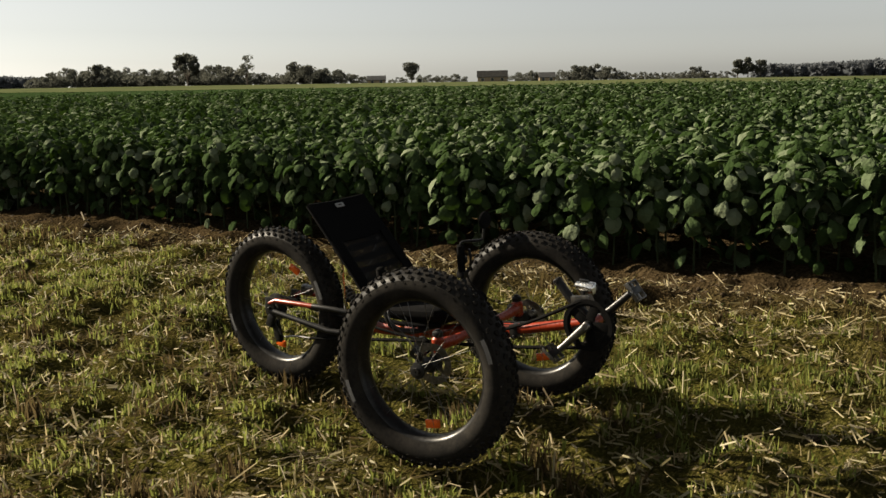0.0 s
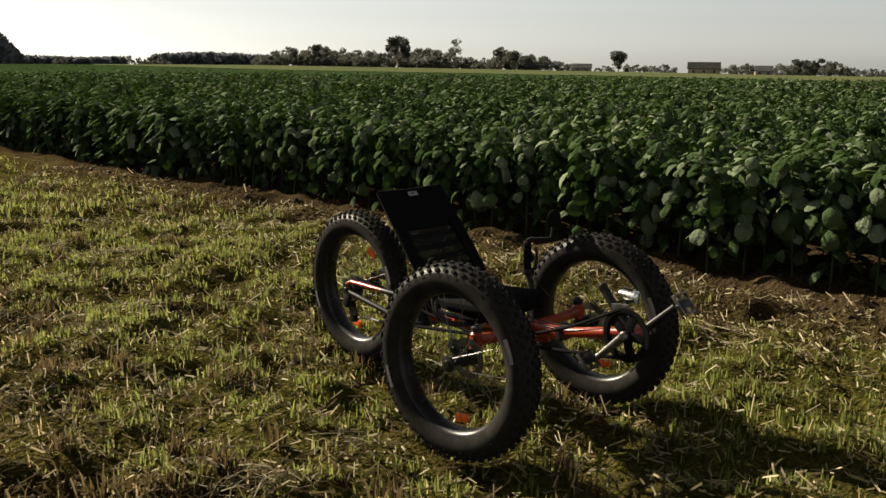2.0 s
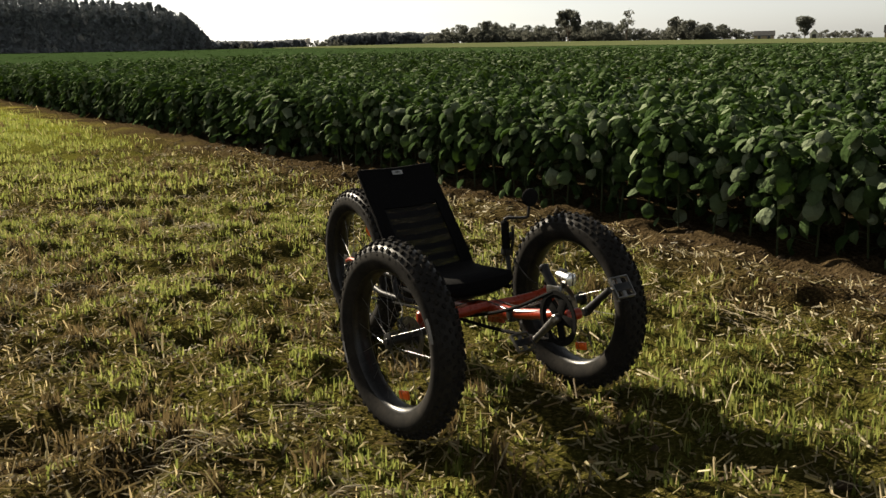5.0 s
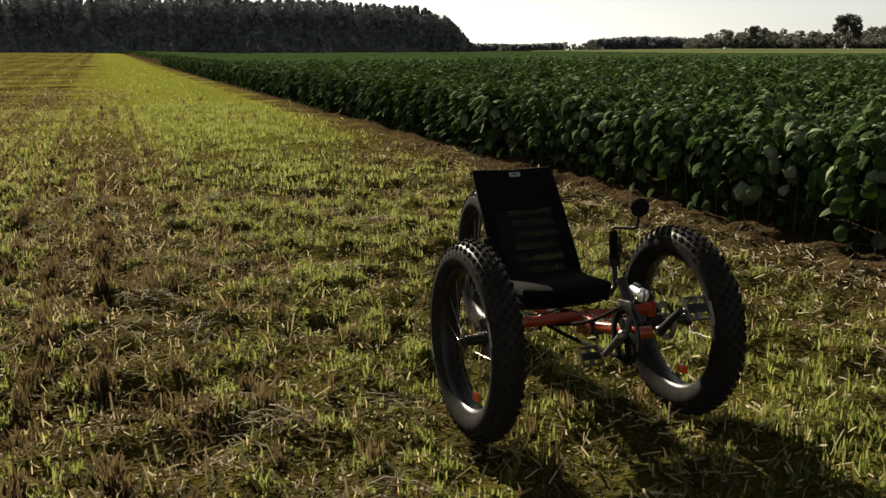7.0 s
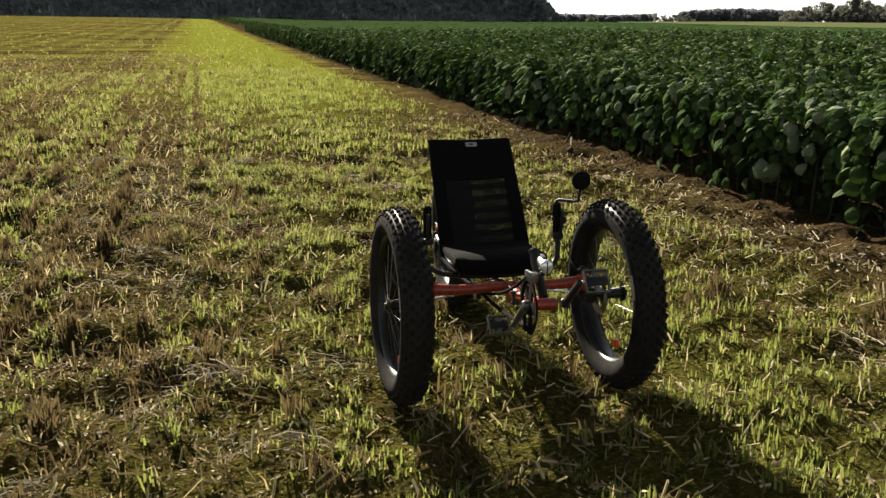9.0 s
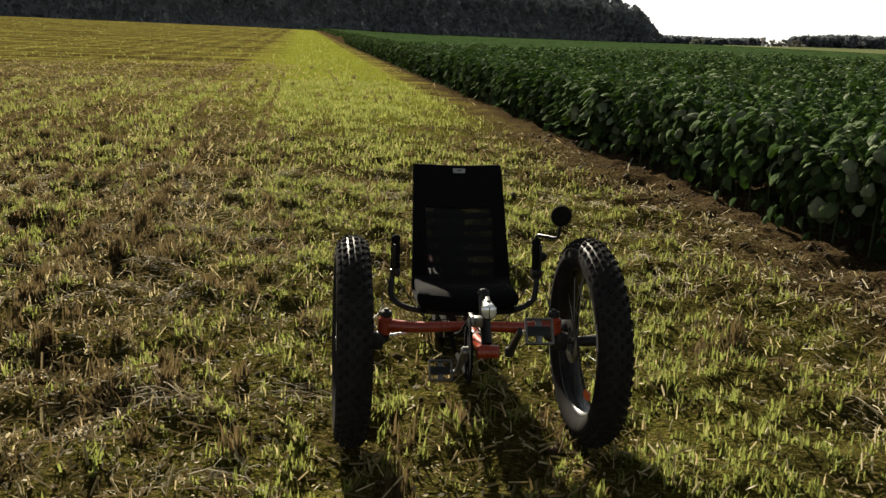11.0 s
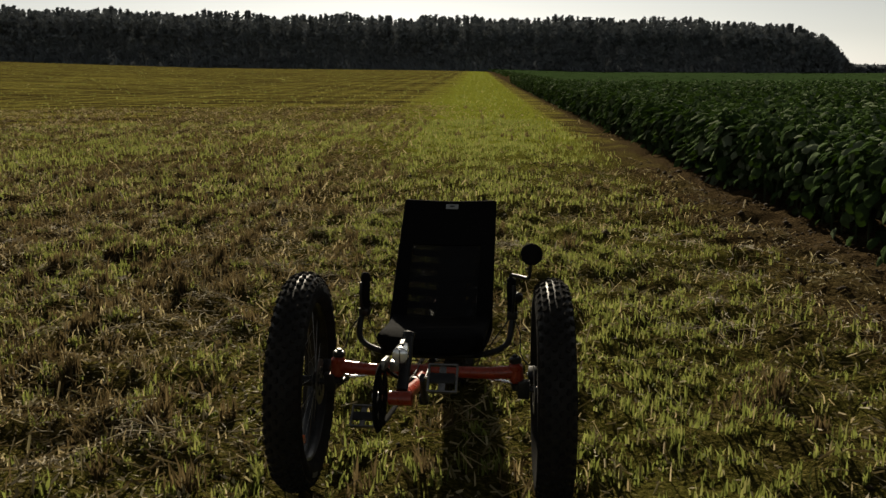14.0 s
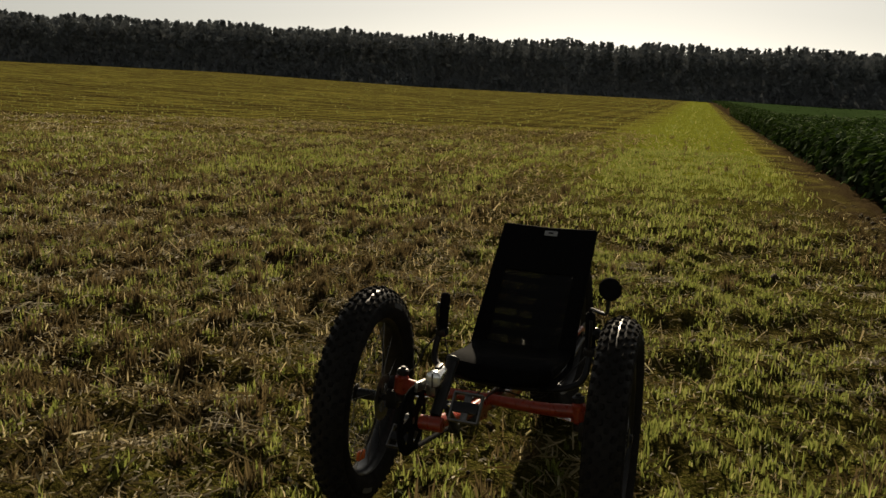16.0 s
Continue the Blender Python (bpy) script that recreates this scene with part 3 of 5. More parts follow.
part("chainring_guard", turned_ring([(-0.007, 0.083), (-0.007, 0.099), (-0.004, 0.101), (-0.002, 0.099), (-0.002, 0.083), (-0.007, 0.083)], 48), FOAM, chainring, "black chain guard ring")
for s, (py, pz), mat, words in ((-1, (-0.385, 0.418), STEEL, "grey metal crank arm"), (1, (-0.597, 0.626), BLACK, "black crank arm")):
    a, b = Vector((s * 0.070, -0.49, 0.522)), Vector((s * 0.080, py, pz))
    crank = part("crank_arm", joined(sweep([a, a.lerp(b, 0.1), a.lerp(b, 0.9), b], [0.017, 0.016, 0.012, 0.013], 12, 0.7), rod(a - Vector((s * 0.016, 0, 0)), a + Vector((s * 0.012, 0, 0)), 0.017, 14)), mat, trike, words)
    ax = b + Vector((s * 0.055, 0, 0))
    pedal = part("pedal", slab(0.082, 0.034, 0.017, 0.005), BLACK, trike, "silver cage pedal with a black body" if s > 0 else "dark grey cage pedal", Matrix.Translation(ax) @ pose(0, 0, 0, 52 if s > 0 else 40, 0, 0) @ Matrix.Scale(0.86 if s > 0 else 0.78, 4))
    cage = STEEL
    for xx in (-0.044, 0.046):
        part("side_plate", slab(0.007, 0.092, 0.018, 0.003), cage, pedal, "", pose(xx, 0, 0))
    for yy in (-0.044, 0.044):
        part("cage_rail", slab(0.092, 0.006, 0.020, 0.002), cage, pedal, "toothed metal rail", pose(0, yy, 0))
    part("cross_bar", slab(0.022, 0.084, 0.010, 0.003), STEEL, pedal, "", pose(0, 0, -0.002))
    part("axle", rod((-s * 0.058, 0, 0), (s * 0.030, 0, 0), 0.006), CHROME, pedal)

# chain line
part("chain_tube", sweep(bend([(-0.058, -0.46, 0.430), (-0.062, -0.10, 0.378), (-0.070, 0.25, 0.348), (-0.074, 0.55, 0.310), (-0.072, 0.90, 0.262)]), 0.0075, 8), FOAM, trike, "black plastic chain tube")
part("chain_tube", sweep(bend([(-0.058, -0.46, 0.611), (-0.060, -0.20, 0.480), (-0.064, 0.12, 0.372), (-0.068, 0.30, 0.352), (-0.060, 0.70, 0.385), (-0.050, 1.10, 0.436)]), 0.0065, 8), FOAM, trike, "black plastic chain tube")
part("idler", joined(turned_ring([(-0.010, 0.005), (-0.010, 0.034), (-0.004, 0.030), (0.004, 0.030), (0.010, 0.034), (0.010, 0.005)], 24)), BLACK, trike, "black chain idler", pose(-0.066, 0.27, 0.330))
part("chain", sweep(bend([(-0.072, 0.90, 0.262), (-0.068, 1.00, 0.255), (-0.062, 1.098, 0.235)]), 0.0045, 6), STEEL, trike, "steel chain")
for i, r in enumerate((0.064, 0.057, 0.050, 0.043, 0.036, 0.030)):
    part("sprocket", turned_ring([(-0.001, 0.016), (-0.001, r), (0.001, r), (0.001, 0.016), (-0.001, 0.016)], 36), STEEL, trike, "", pose(-0.042 - 0.0048 * i, 1.135, 0.378))
mech = part("rear_derailleur", joined(slab(0.026, 0.040, 0.062, 0.008, pose(-0.088, 1.135, 0.318, 20, 0, 0)), slab(0.006, 0.030, 0.105, 0.003, pose(-0.060, 1.112, 0.268, -14, 0, 0)), slab(0.006, 0.030, 0.105, 0.003, pose(-0.082, 1.112, 0.268, -14, 0, 0))), BLACK, trike, "black rear derailleur")
for yy, zz in ((1.122, 0.302), (1.100, 0.232)):
    part("jockey_wheel", turned_ring([(-0.004, 0.004), (-0.004, 0.020), (0.004, 0.020), (0.004, 0.004)], 18), BLACK, mech, "", pose(-0.071, yy, zz))

# swing arm and shock
for s in (-1, 1):
    part("upper_stay", sweep([(s * 0.087, 0.86, 0.423), (s * 0.088, 1.10, 0.420), (s * 0.086, 1.14, 0.402)], [0.0115, 0.011, 0.010], 12), ORANGE, trike, "orange swing-arm stay")
    # the same stay's front half, coloured black
    part("stay_front_half", sweep([(s * 0.045, 0.62, 0.405), (s * 0.085, 0.76, 0.424), (s * 0.087, 0.865, 0.423)], [0.015, 0.013, 0.0125], 12), BLACK, trike, "front half of the swing-arm stay, coloured black")
    part("lower_stay", sweep([(s * 0.045, 0.62, 0.310), (s * 0.085, 0.78, 0.318), (s * 0.090, 1.13, 0.368)], [0.015, 0.014, 0.012], 12), BLACK, trike, "black chain stay")
    part("dropout", joined(slab(0.008, 0.060, 0.085, 0.004, pose(s * 0.088, 1.136, 0.388)), rod((s * 0.066, 1.135, 0.378), (s * 0.104, 1.135, 0.378), 0.009)), BLACK, trike, "black axle plate")
    part("seat_stay", rod((s * 0.135, 0.640, 0.735), (s * 0.050, 0.700, 0.420), 0.0065), CHROME, trike, "thin silver seat stay")
    part("seat_bracket", slab(0.022, 0.085, 0.020, 0.004), BLACK, trike, "", pose(s * 0.075, 0.30, 0.432))
part("pivot_yoke", joined(slab(0.110, 0.050, 0.130, 0.012, pose(0, 0.63, 0.358)), rod((-0.062, 0.63, 0.345), (0.062, 0.63, 0.345), 0.017, 14)), BLACK, trike, "black swing-arm pivot")
shock = part("shock_absorber", joined(rod((0, 0.645, 0.425), (0, 0.745, 0.505), 0.014, 14), rod((0, 0.72, 0.486), (0, 0.84, 0.438), 0.010, 12)), BLACK, trike, "black shock absorber")
helix = []
for k in range(90):
    t = 2 * math.pi * k / 14
    q = Vector((0, 0.65, 0.430)).lerp(Vector((0, 0.738, 0.500)), k / 89)
    helix.append(q + Vector((0.022 * math.cos(t), -0.014 * math.sin(t), 0.017 * math.sin(t))))
part("coil_spring", sweep(helix, 0.0032, 6), STEEL, shock, "grey coil spring")
part("rear_caliper", joined(slab(0.036, 0.058, 0.044, 0.008), rod((-0.022, 0.012, 0.014), (0.022, 0.012, 0.014), 0.007)), STEEL, trike, "silver brake caliper", pose(0.070, 1.04, 0.446, 10, 0, 0))
part("amber_marker", joined(slab(0.030, 0.012, 0.042, 0.005)), AMBER, trike, "small orange marker", pose(-0.110, 0.34, 0.405, 0, 12, 0))

# seat
BACK = [(0.405, 0.470), (0.455, 0.540), (0.503, 0.603), (0.590, 0.705), (0.680, 0.808), (0.765, 0.905)]
for s in (-1, 1):
    part("seat_frame", sweep(bend([(s * 0.165, 0.105, 0.462), (s * 0.180, 0.24, 0.450), (s * 0.188, 0.37, 0.450)] + [(s * (0.192 - 0.010 * i / 5), y + 0.006, z) for i, (y, z) in enumerate(BACK)]), 0.0105, 12), CLOTH, trike, "black cloth-sleeved seat frame tube")
part("top_rail", sweep(bend([(-0.182, 0.769, 0.903), (-0.09, 0.779, 0.898), (0.0, 0.783, 0.895), (0.09, 0.779, 0.898), (0.182, 0.769, 0.903)]), 0.0105, 12), CLOTH, trike, "black cloth-covered top rail of the seat")


def sheet(rows_, half, thick, sag, cols=12):
    """A taut cloth between two side tubes: rows of (y, z), half widths, thickness and sag to the rear."""
    vs, fs, n = [], [], len(rows_)
    for face in (0, 1):
        for i, (y, z) in enumerate(rows_):
            h = half[0] + (half[1] - half[0]) * i / (n - 1)
            for k in range(cols + 1):
                u = -1 + 2 * k / cols
                dip = sag * (1 - u * u)
                vs.append((u * h, y + dip * 0.76 + face * thick * 0.76, z - dip * 0.65 - face * thick * 0.65))
    w = cols + 1
    for i in range(n - 1):
        for k in range(cols):
            a, b, o = i * w + k, (i + 1) * w + k, n * w
            fs += [(a, a + 1, b + 1, b), (o + a, o + b, o + b + 1, o + a + 1)]
    rim = [k for k in range(w)] + [i * w + cols for i in range(1, n)] + [(n - 1) * w + k for k in range(cols - 1, -1, -1)] + [i * w for i in range(n - 2, 0, -1)]
    for i, a in enumerate(rim):
        b = rim[(i + 1) % len(rim)]
        fs.append((a, n * w + a, n * w + b, b))
    return vs, fs


def along_back(a, b, n=8):
    y, z = [q[0] for q in BACK], [q[1] for q in BACK]
    return [(float(np.interp(v, z, y)), float(v)) for v in np.linspace(a, b, n)]


part("backrest", sheet(along_back(0.478, 0.775, 12), (0.188, 0.186), 0.004, 0.022), MESHCLOTH, trike, "black open-weave backrest")
part("head_panel", sheet([(y - 0.004, z + 0.003) for y, z in along_back(0.755, 0.908, 8)], (0.191, 0.189), 0.010, 0.018), CLOTH, trike, "black padded head panel")
for s in (-1, 1):
    part("side_hem", sheet([(y - 0.003 + 0.0, z + 0.003) for y, z in along_back(0.478, 0.760, 8)], (0.028, 0.028), 0.008, 0.0), CLOTH, trike, "black padded side hem", pose(s * 0.166, 0, 0))
for v in (0.50, 0.545, 0.59, 0.635, 0.68, 0.725):
    (y, z), = along_back(v, v, 1)
    part("strap", sheet([(y + 0.020, z - 0.016), (y + 0.030, z - 0.004), (y + 0.036, z + 0.006)], (0.18, 0.18), 0.003, 0.02), CLOTH, trike, "black back strap")
    part("buckle", slab(0.030, 0.006, 0.022, 0.002), CHROME if v in (0.59, 0.635) else BLACK, trike, "", pose(0.05, y + 0.056, z - 0.018, -40, 0, 0))
part("seat_label", slab(0.052, 0.003, 0.022, 0.001), PATCH, trike, "small pale label on the head panel", pose(0.008, 0.757, 0.886, -40, 0, 0))
part("label_bar", slab(0.020, 0.002, 0.006, 0.0008), BLACK, trike, "", pose(0.008, 0.755, 0.888, -40, 0, 0))


def cushion():
    """The rounded seat base with raised sides."""
    vs, fs = [], []
    prof = [(0.080, 0.484, 0.014), (0.090, 0.486, 0.030), (0.12, 0.486, 0.041), (0.20, 0.478, 0.041), (0.32, 0.468, 0.034), (0.40, 0.470, 0.028), (0.43, 0.482, 0.016)]
    n = 26
    for y, z, h in prof:
        for k in range(n):
            t = 2 * math.pi * k / n
            c, s_ = math.cos(t), math.sin(t)
            u = math.copysign(abs(c) ** 0.45, c)
            w = math.copysign(abs(s_) ** 0.7, s_)
            half = 0.192 - 0.03 * max(0, (0.12 - y)) / 0.04
            vs.append((u * half, y, z + w * h + 0.020 * u * u))
    for i in range(len(prof) - 1):
        for k in range(n):
            q = (k + 1) % n
            fs.append((i * n + k, i * n + q, (i + 1) * n + q, (i + 1) * n + k))
    fs += [tuple(range(n))[::-1], tuple((len(prof) - 1) * n + k for k in range(n))]
    return vs, fs


part("seat_base", cushion(), CLOTH, trike, "black padded seat base with raised sides")

# steering bar
part("handlebar", sweep(bend([(-0.270, 0.302, 0.580), (-0.286, 0.285, 0.520), (-0.280, 0.252, 0.462), (-0.215, 0.217, 0.433), (-0.10, 0.20, 0.424), (0, 0.197, 0.422), (0.10, 0.20, 0.424), (0.200, 0.215, 0.432), (0.268, 0.248, 0.462), (0.285, 0.282, 0.540), (0.284, 0.292, 0.590)]), 0.0115, 12), BLACK, trike, "black under-seat handlebar")
for s in (-1, 1):
    top = (-0.270, 0.318, 0.700) if s < 0 else (0.277, 0.290, 0.700)
    low = (-0.272, 0.302, 0.560) if s < 0 else (0.284, 0.290, 0.565)
    part("grip", sweep([Vector(low), Vector(low).lerp(Vector(top), 0.04), Vector(low).lerp(Vector(top), 0.3), Vector(low).lerp(Vector(top), 0.6), Vector(low).lerp(Vector(top), 0.95), Vector(top)], [0.015, 0.0195, 0.0175, 0.0185, 0.0175, 0.010], 16), FOAM, trike, "black foam grip")
    part("brake_lever", sweep(bend([Vector(low) + Vector((0, -0.012, 0.005)), Vector(low) + Vector((s * 0.004, -0.038, 0.02)), Vector(low) + Vector((s * 0.006, -0.045, 0.07)), Vector(low) + Vector((s * 0.004, -0.040, 0.115))]), 0.006, 8), BLACK, trike, "black brake lever")
    part("lever_clamp", slab(0.040, 0.044, 0.030, 0.007), BLACK, trike, "", Matrix.Translation(Vector(low) + Vector((0, -0.004, -0.004))))
    part("brake_cable", sweep(bend([Vector(low) + Vector((s * 0.006, -0.02, -0.01)), (s * 0.315, 0.24, 0.50), (s * 0.322, 0.16, 0.45), (s * 0.366, 0.09, 0.42)]), 0.0027, 6), BLACK, trike, "thin black brake cable")
    part("gear_cable", sweep(bend([Vector(low) + Vector((-s * 0.01, 0, -0.02)), (s * 0.24, 0.27, 0.50), (s * 0.15, 0.16, 0.41), (s * 0.03, 0.05, 0.452), (s * 0.022, -0.18, 0.470), (s * 0.020, -0.38, 0.56)]), 0.0025, 6), BLACK, trike, "thin black gear cable")
bell = part("bell", turned_ring([(-0.012, 0.003), (-0.012, 0.018), (0.0, 0.021), (0.010, 0.014), (0.013, 0.002)], 20), BLACK, trike, "small black bell", pose(0.305, 0.285, 0.625, 0, 0, -60))
part("rim_band", turned_ring([(-0.014, 0.017), (-0.014, 0.021), (-0.010, 0.021), (-0.010, 0.017), (-0.014, 0.017)], 20), CHROME, bell)
arm = part("mirror_arm", sweep([(0.277, 0.290, 0.690), (0.277, 0.286, 0.708), (0.282, 0.280, 0.713), (0.335, 0.225, 0.715), (0.345, 0.214, 0.720), (0.347, 0.212, 0.730), (0.350, 0.210, 0.770)], 0.0065, 8), BLACK, trike, "thin black mirror arm")
shell = part("mirror_shell", turned_ring([(-0.012, 0.001), (-0.0115, 0.018), (-0.008, 0.034), (-0.002, 0.039), (0.004, 0.0395), (0.005, 0.037), (0.0, 0.036)], 32), FOAM, trike, "round black mirror shell", Matrix.Translation((0.352, 0.205, 0.806)) @ Matrix.Rotation(radians(82), 4, "Z"))
part("mirror_glass", turned_ring([(0.001, 0.0365), (0.0015, 0.02), (0.002, 0.0)], 32), MIRROR, shell, "round mirror glass")


# ---- distance: houses, trees, woods ----
def spot(az, dist):
    x, y = OX + dist * math.cos(radians(az)), OY + dist * math.sin(radians(az))
    return x, y, float(terrain(x, y))


def tufts(rng, centres, spread, size, per, loose=0.35):
    """Small leaf clusters: per tufts of two crossed leaves round each centre."""
    c = np.repeat(np.asarray(centres, float), per, 0)
    r = np.repeat(np.asarray(spread, float).reshape(-1, 1), per, 0)
    n = len(c)
    d = rng.normal(size=(n, 3))
    d /= np.linalg.norm(d, axis=1, keepdims=True)
    p = c + d * r * rng.uniform(0.6, 1.0, (n, 1)) * np.array([1, 1, 0.85])
    face = d + rng.normal(0, loose, (n, 3))
    a = np.cross(face, rng.normal(size=(n, 3)))
    a /= np.linalg.norm(a, axis=1, keepdims=True)
    b = np.cross(face, a)
    b /= np.linalg.norm(b, axis=1, keepdims=True) + 1e-9
    s = size * rng.uniform(0.6, 1.3, (n, 1))
    q = np.cross(a, b)
    v = np.stack([p - a * s, p + b * s * 0.55 + q * s * 0.2, p + a * s, p - b * s * 0.55 + q * s * 0.2], 1).reshape(-1, 3)
    i = np.arange(n) * 4
    return v, np.concatenate([np.stack([i, i + 1, i + 2], 1), np.stack([i, i + 2, i + 3], 1)])


def tree(az, dist, wide, high, trunk, seed, label, airy=False, group="trees on the horizon", name="tree"):
    """A broad-leaved tree or bush: tapered trunk with limbs and an uneven crown."""
    rng = np.random.default_rng(seed)
    x, y, z = spot(az, dist)
    crown_h = high - trunk
    k = 9 if airy else 14
    centres, spread = [], []
    for i in range(k):
        t = rng.uniform(0, 2 * math.pi)
        h = rng.uniform(0.12, 0.92)
        reach = math.sin(math.pi * (0.18 + 0.72 * h)) * wide * 0.36 * rng.uniform(0.35, 1.05)
        centres.append((reach * math.cos(t), reach * math.sin(t), trunk + crown_h * h * 0.92))
        spread.append(min(wide, crown_h) * rng.uniform(0.13, 0.25))
    centres.append((0, 0, trunk + crown_h * 0.82))
    spread.append(min(wide, crown_h) * 0.18)
    if trunk < 1:
        for i in range(14):
            t = 2 * math.pi * i / 14
            centres.append((wide * 0.42 * math.cos(t), wide * 0.42 * math.sin(t), high * rng.uniform(0.03, 0.55)))
            spread.append(high * 0.24)
    limbs = [sweep([(0, 0, -0.3), (0.05, 0, trunk * 0.6 + 0.3), (0.1, 0.1, trunk + crown_h * 0.45)], [high * 0.030, high * 0.022, high * 0.008], 8)]
    for c in centres[:6]:
        limbs.append(sweep([(0.05, 0.02, trunk * 0.8 + 0.2), (c[0] * 0.5, c[1] * 0.5, (trunk + c[2]) * 0.5), c], [high * 0.012, high * 0.008, high * 0.003], 5))
    ob = new(name)
    ob.matrix_basis = pose(x, y, z, 0, 0, rng.uniform(0, 360))
    tagged(ob, label, "bush" if name == "bush" else "tree", group)
    part("trunk", joined(*limbs), BARK, ob)
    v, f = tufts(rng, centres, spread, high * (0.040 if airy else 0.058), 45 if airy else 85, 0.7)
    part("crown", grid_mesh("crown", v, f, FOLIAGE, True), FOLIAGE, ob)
    return ob


def house(az, dist, long_, deep, wall, ridge, turn, wall_mat, roof_mat, label, windows=2, name="house"):
    x, y, z = spot(az, dist)
    ob = new(name)
    ob.matrix_basis = pose(x, y, z - 0.4, 0, 0, turn)
    tagged(ob, label, name, "farm buildings on the horizon")
    a, b = long_ / 2, deep / 2
    vs = [(-a, -b, 0), (a, -b, 0), (a, b, 0), (-a, b, 0), (-a, -b, wall), (a, -b, wall), (a, b, wall), (-a, b, wall), (-a, 0, ridge), (a, 0, ridge)]
    part("wall", (vs, [(0, 1, 5, 4), (1, 2, 6, 9, 5), (2, 3, 7, 6), (3, 0, 4, 8, 7), (0, 3, 2, 1)]), wall_mat, ob)
    o, t = 0.4, 0.25
    drop = (ridge - wall) / b * o
    for s in (-1, 1):
        vs = [(-a - o, s * (b + o), wall - drop + 0.03), (a + o, s * (b + o), wall - drop + 0.03), (a + o, 0, ridge + 0.03), (-a - o, 0, ridge + 0.03)]
        vs += [(p[0], p[1], p[2] + t) for p in vs]
        part("roof", (vs, [(0, 1, 2, 3), (4, 7, 6, 5), (0, 4, 5, 1), (1, 5, 6, 2), (2, 6, 7, 3), (3, 7, 4, 0)]), roof_mat, ob)
    for s in (-1, 1):
        for k in range(windows):
            u = -a + long_ * (k + 0.5) / windows
            w = part("window", slab(1.3, 0.10, 1.3, 0.03), PANE, ob, "", pose(u, s * (b + 0.04), wall * 0.55))
            part("frame", joined(slab(1.5, 0.08, 0.10, 0.02, pose(0, 0, 0.70)), slab(1.5, 0.08, 0.10, 0.02, pose(0, 0, -0.70)), slab(0.10, 0.08, 1.5, 0.02, pose(-0.70, 0, 0)), slab(0.10, 0.08, 1.5, 0.02, pose(0.70, 0, 0))), WALL_PALE, w)
    part("door", slab(0.12, 1.6, 2.2, 0.03), ROOF_DARK, ob, "", pose(-a - 0.04, 0, 1.3))
    return ob


FAR = 440.0
PX = FAR * radians(53.3) / 1568 * 1.02


def green_line(items, kind):
    for i, (az, wide_px, high_px) in enumerate(items):
        tree(az, FAR + (i * 37 % 30), wide_px * PX * 1.7, high_px * PX * 1.2, 0.0 if kind == "bush" else high_px * PX * 0.10, 100 + i + len(items), "rounded bush in a hedgerow far across the field, greyed for haze" if kind == "bush" else "broad-leaved tree rising from a far hedgerow, greyed for haze", False, "bushes in the far hedgerow" if kind == "bush" else "trees on the horizon", kind)


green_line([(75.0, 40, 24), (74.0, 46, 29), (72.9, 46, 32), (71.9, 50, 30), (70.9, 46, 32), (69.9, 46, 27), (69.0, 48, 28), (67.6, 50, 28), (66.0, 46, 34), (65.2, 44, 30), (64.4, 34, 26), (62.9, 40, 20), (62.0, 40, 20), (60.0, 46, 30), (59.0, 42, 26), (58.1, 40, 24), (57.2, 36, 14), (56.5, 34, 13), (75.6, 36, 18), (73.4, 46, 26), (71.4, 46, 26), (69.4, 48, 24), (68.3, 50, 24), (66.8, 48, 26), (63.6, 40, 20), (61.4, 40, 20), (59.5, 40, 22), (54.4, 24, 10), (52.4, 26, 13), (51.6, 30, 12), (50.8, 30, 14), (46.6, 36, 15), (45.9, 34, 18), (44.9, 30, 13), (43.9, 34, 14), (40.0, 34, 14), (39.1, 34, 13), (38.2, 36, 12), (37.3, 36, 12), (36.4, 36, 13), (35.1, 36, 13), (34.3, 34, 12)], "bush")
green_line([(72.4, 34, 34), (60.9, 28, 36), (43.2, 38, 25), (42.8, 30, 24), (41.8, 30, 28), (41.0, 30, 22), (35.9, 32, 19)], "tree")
tree(67.45, FAR - 10, 64 * PX, 58 * PX, 12 * PX, 7, "tall broad-leaved tree with a spreading double crown")
tree(63.85, FAR - 10, 50 * PX, 54 * PX, 14 * PX, 8, "tall slender tree with an airy see-through crown", True)
tree(53.55, FAR - 10, 38 * PX, 38 * PX, 5 * PX, 9, "round-crowned tree beside a white gable")
tree(33.35, FAR - 20, 22 * PX, 33 * PX, 6 * PX, 10, "upright tree in a close group of three")
tree(32.75, FAR - 20, 24 * PX, 35 * PX, 6 * PX, 11, "upright tree in a close group of three")
tree(32.05, FAR - 20, 26 * PX, 30 * PX, 6 * PX, 12, "upright tree in a close group of three")
tree(87.6, FAR, 22 * PX, 14 * PX, 0.0, 13, "small dark bush standing alone", name="bush", group="bushes in the far hedgerow")
for i, q in enumerate((83.2, 82.5, 81.9)):
    tree(q, FAR, 32 * PX, 13 * PX, 0.0, 14 + i, "low dark bush in a small thicket", name="bush", group="bushes in the far hedgerow")
house(48.4, FAR - 30, 50 * PX, 20 * PX, 11 * PX, 20 * PX, 138, WALL_TAN, ROOF_DARK, "tan brick barn with a dark pitched roof", 3, "barn")
house(55.8, FAR - 30, 30 * PX, 16 * PX, 8 * PX, 14 * PX, 146, WALL_TAN, ROOF_GREY, "low house with a grey pitched roof", 2)
house(53.05, FAR - 40, 9 * PX, 11 * PX, 9 * PX, 15 * PX, 55, WALL_PALE, ROOF_GREY, "small white-walled house with a steep gable", 1)
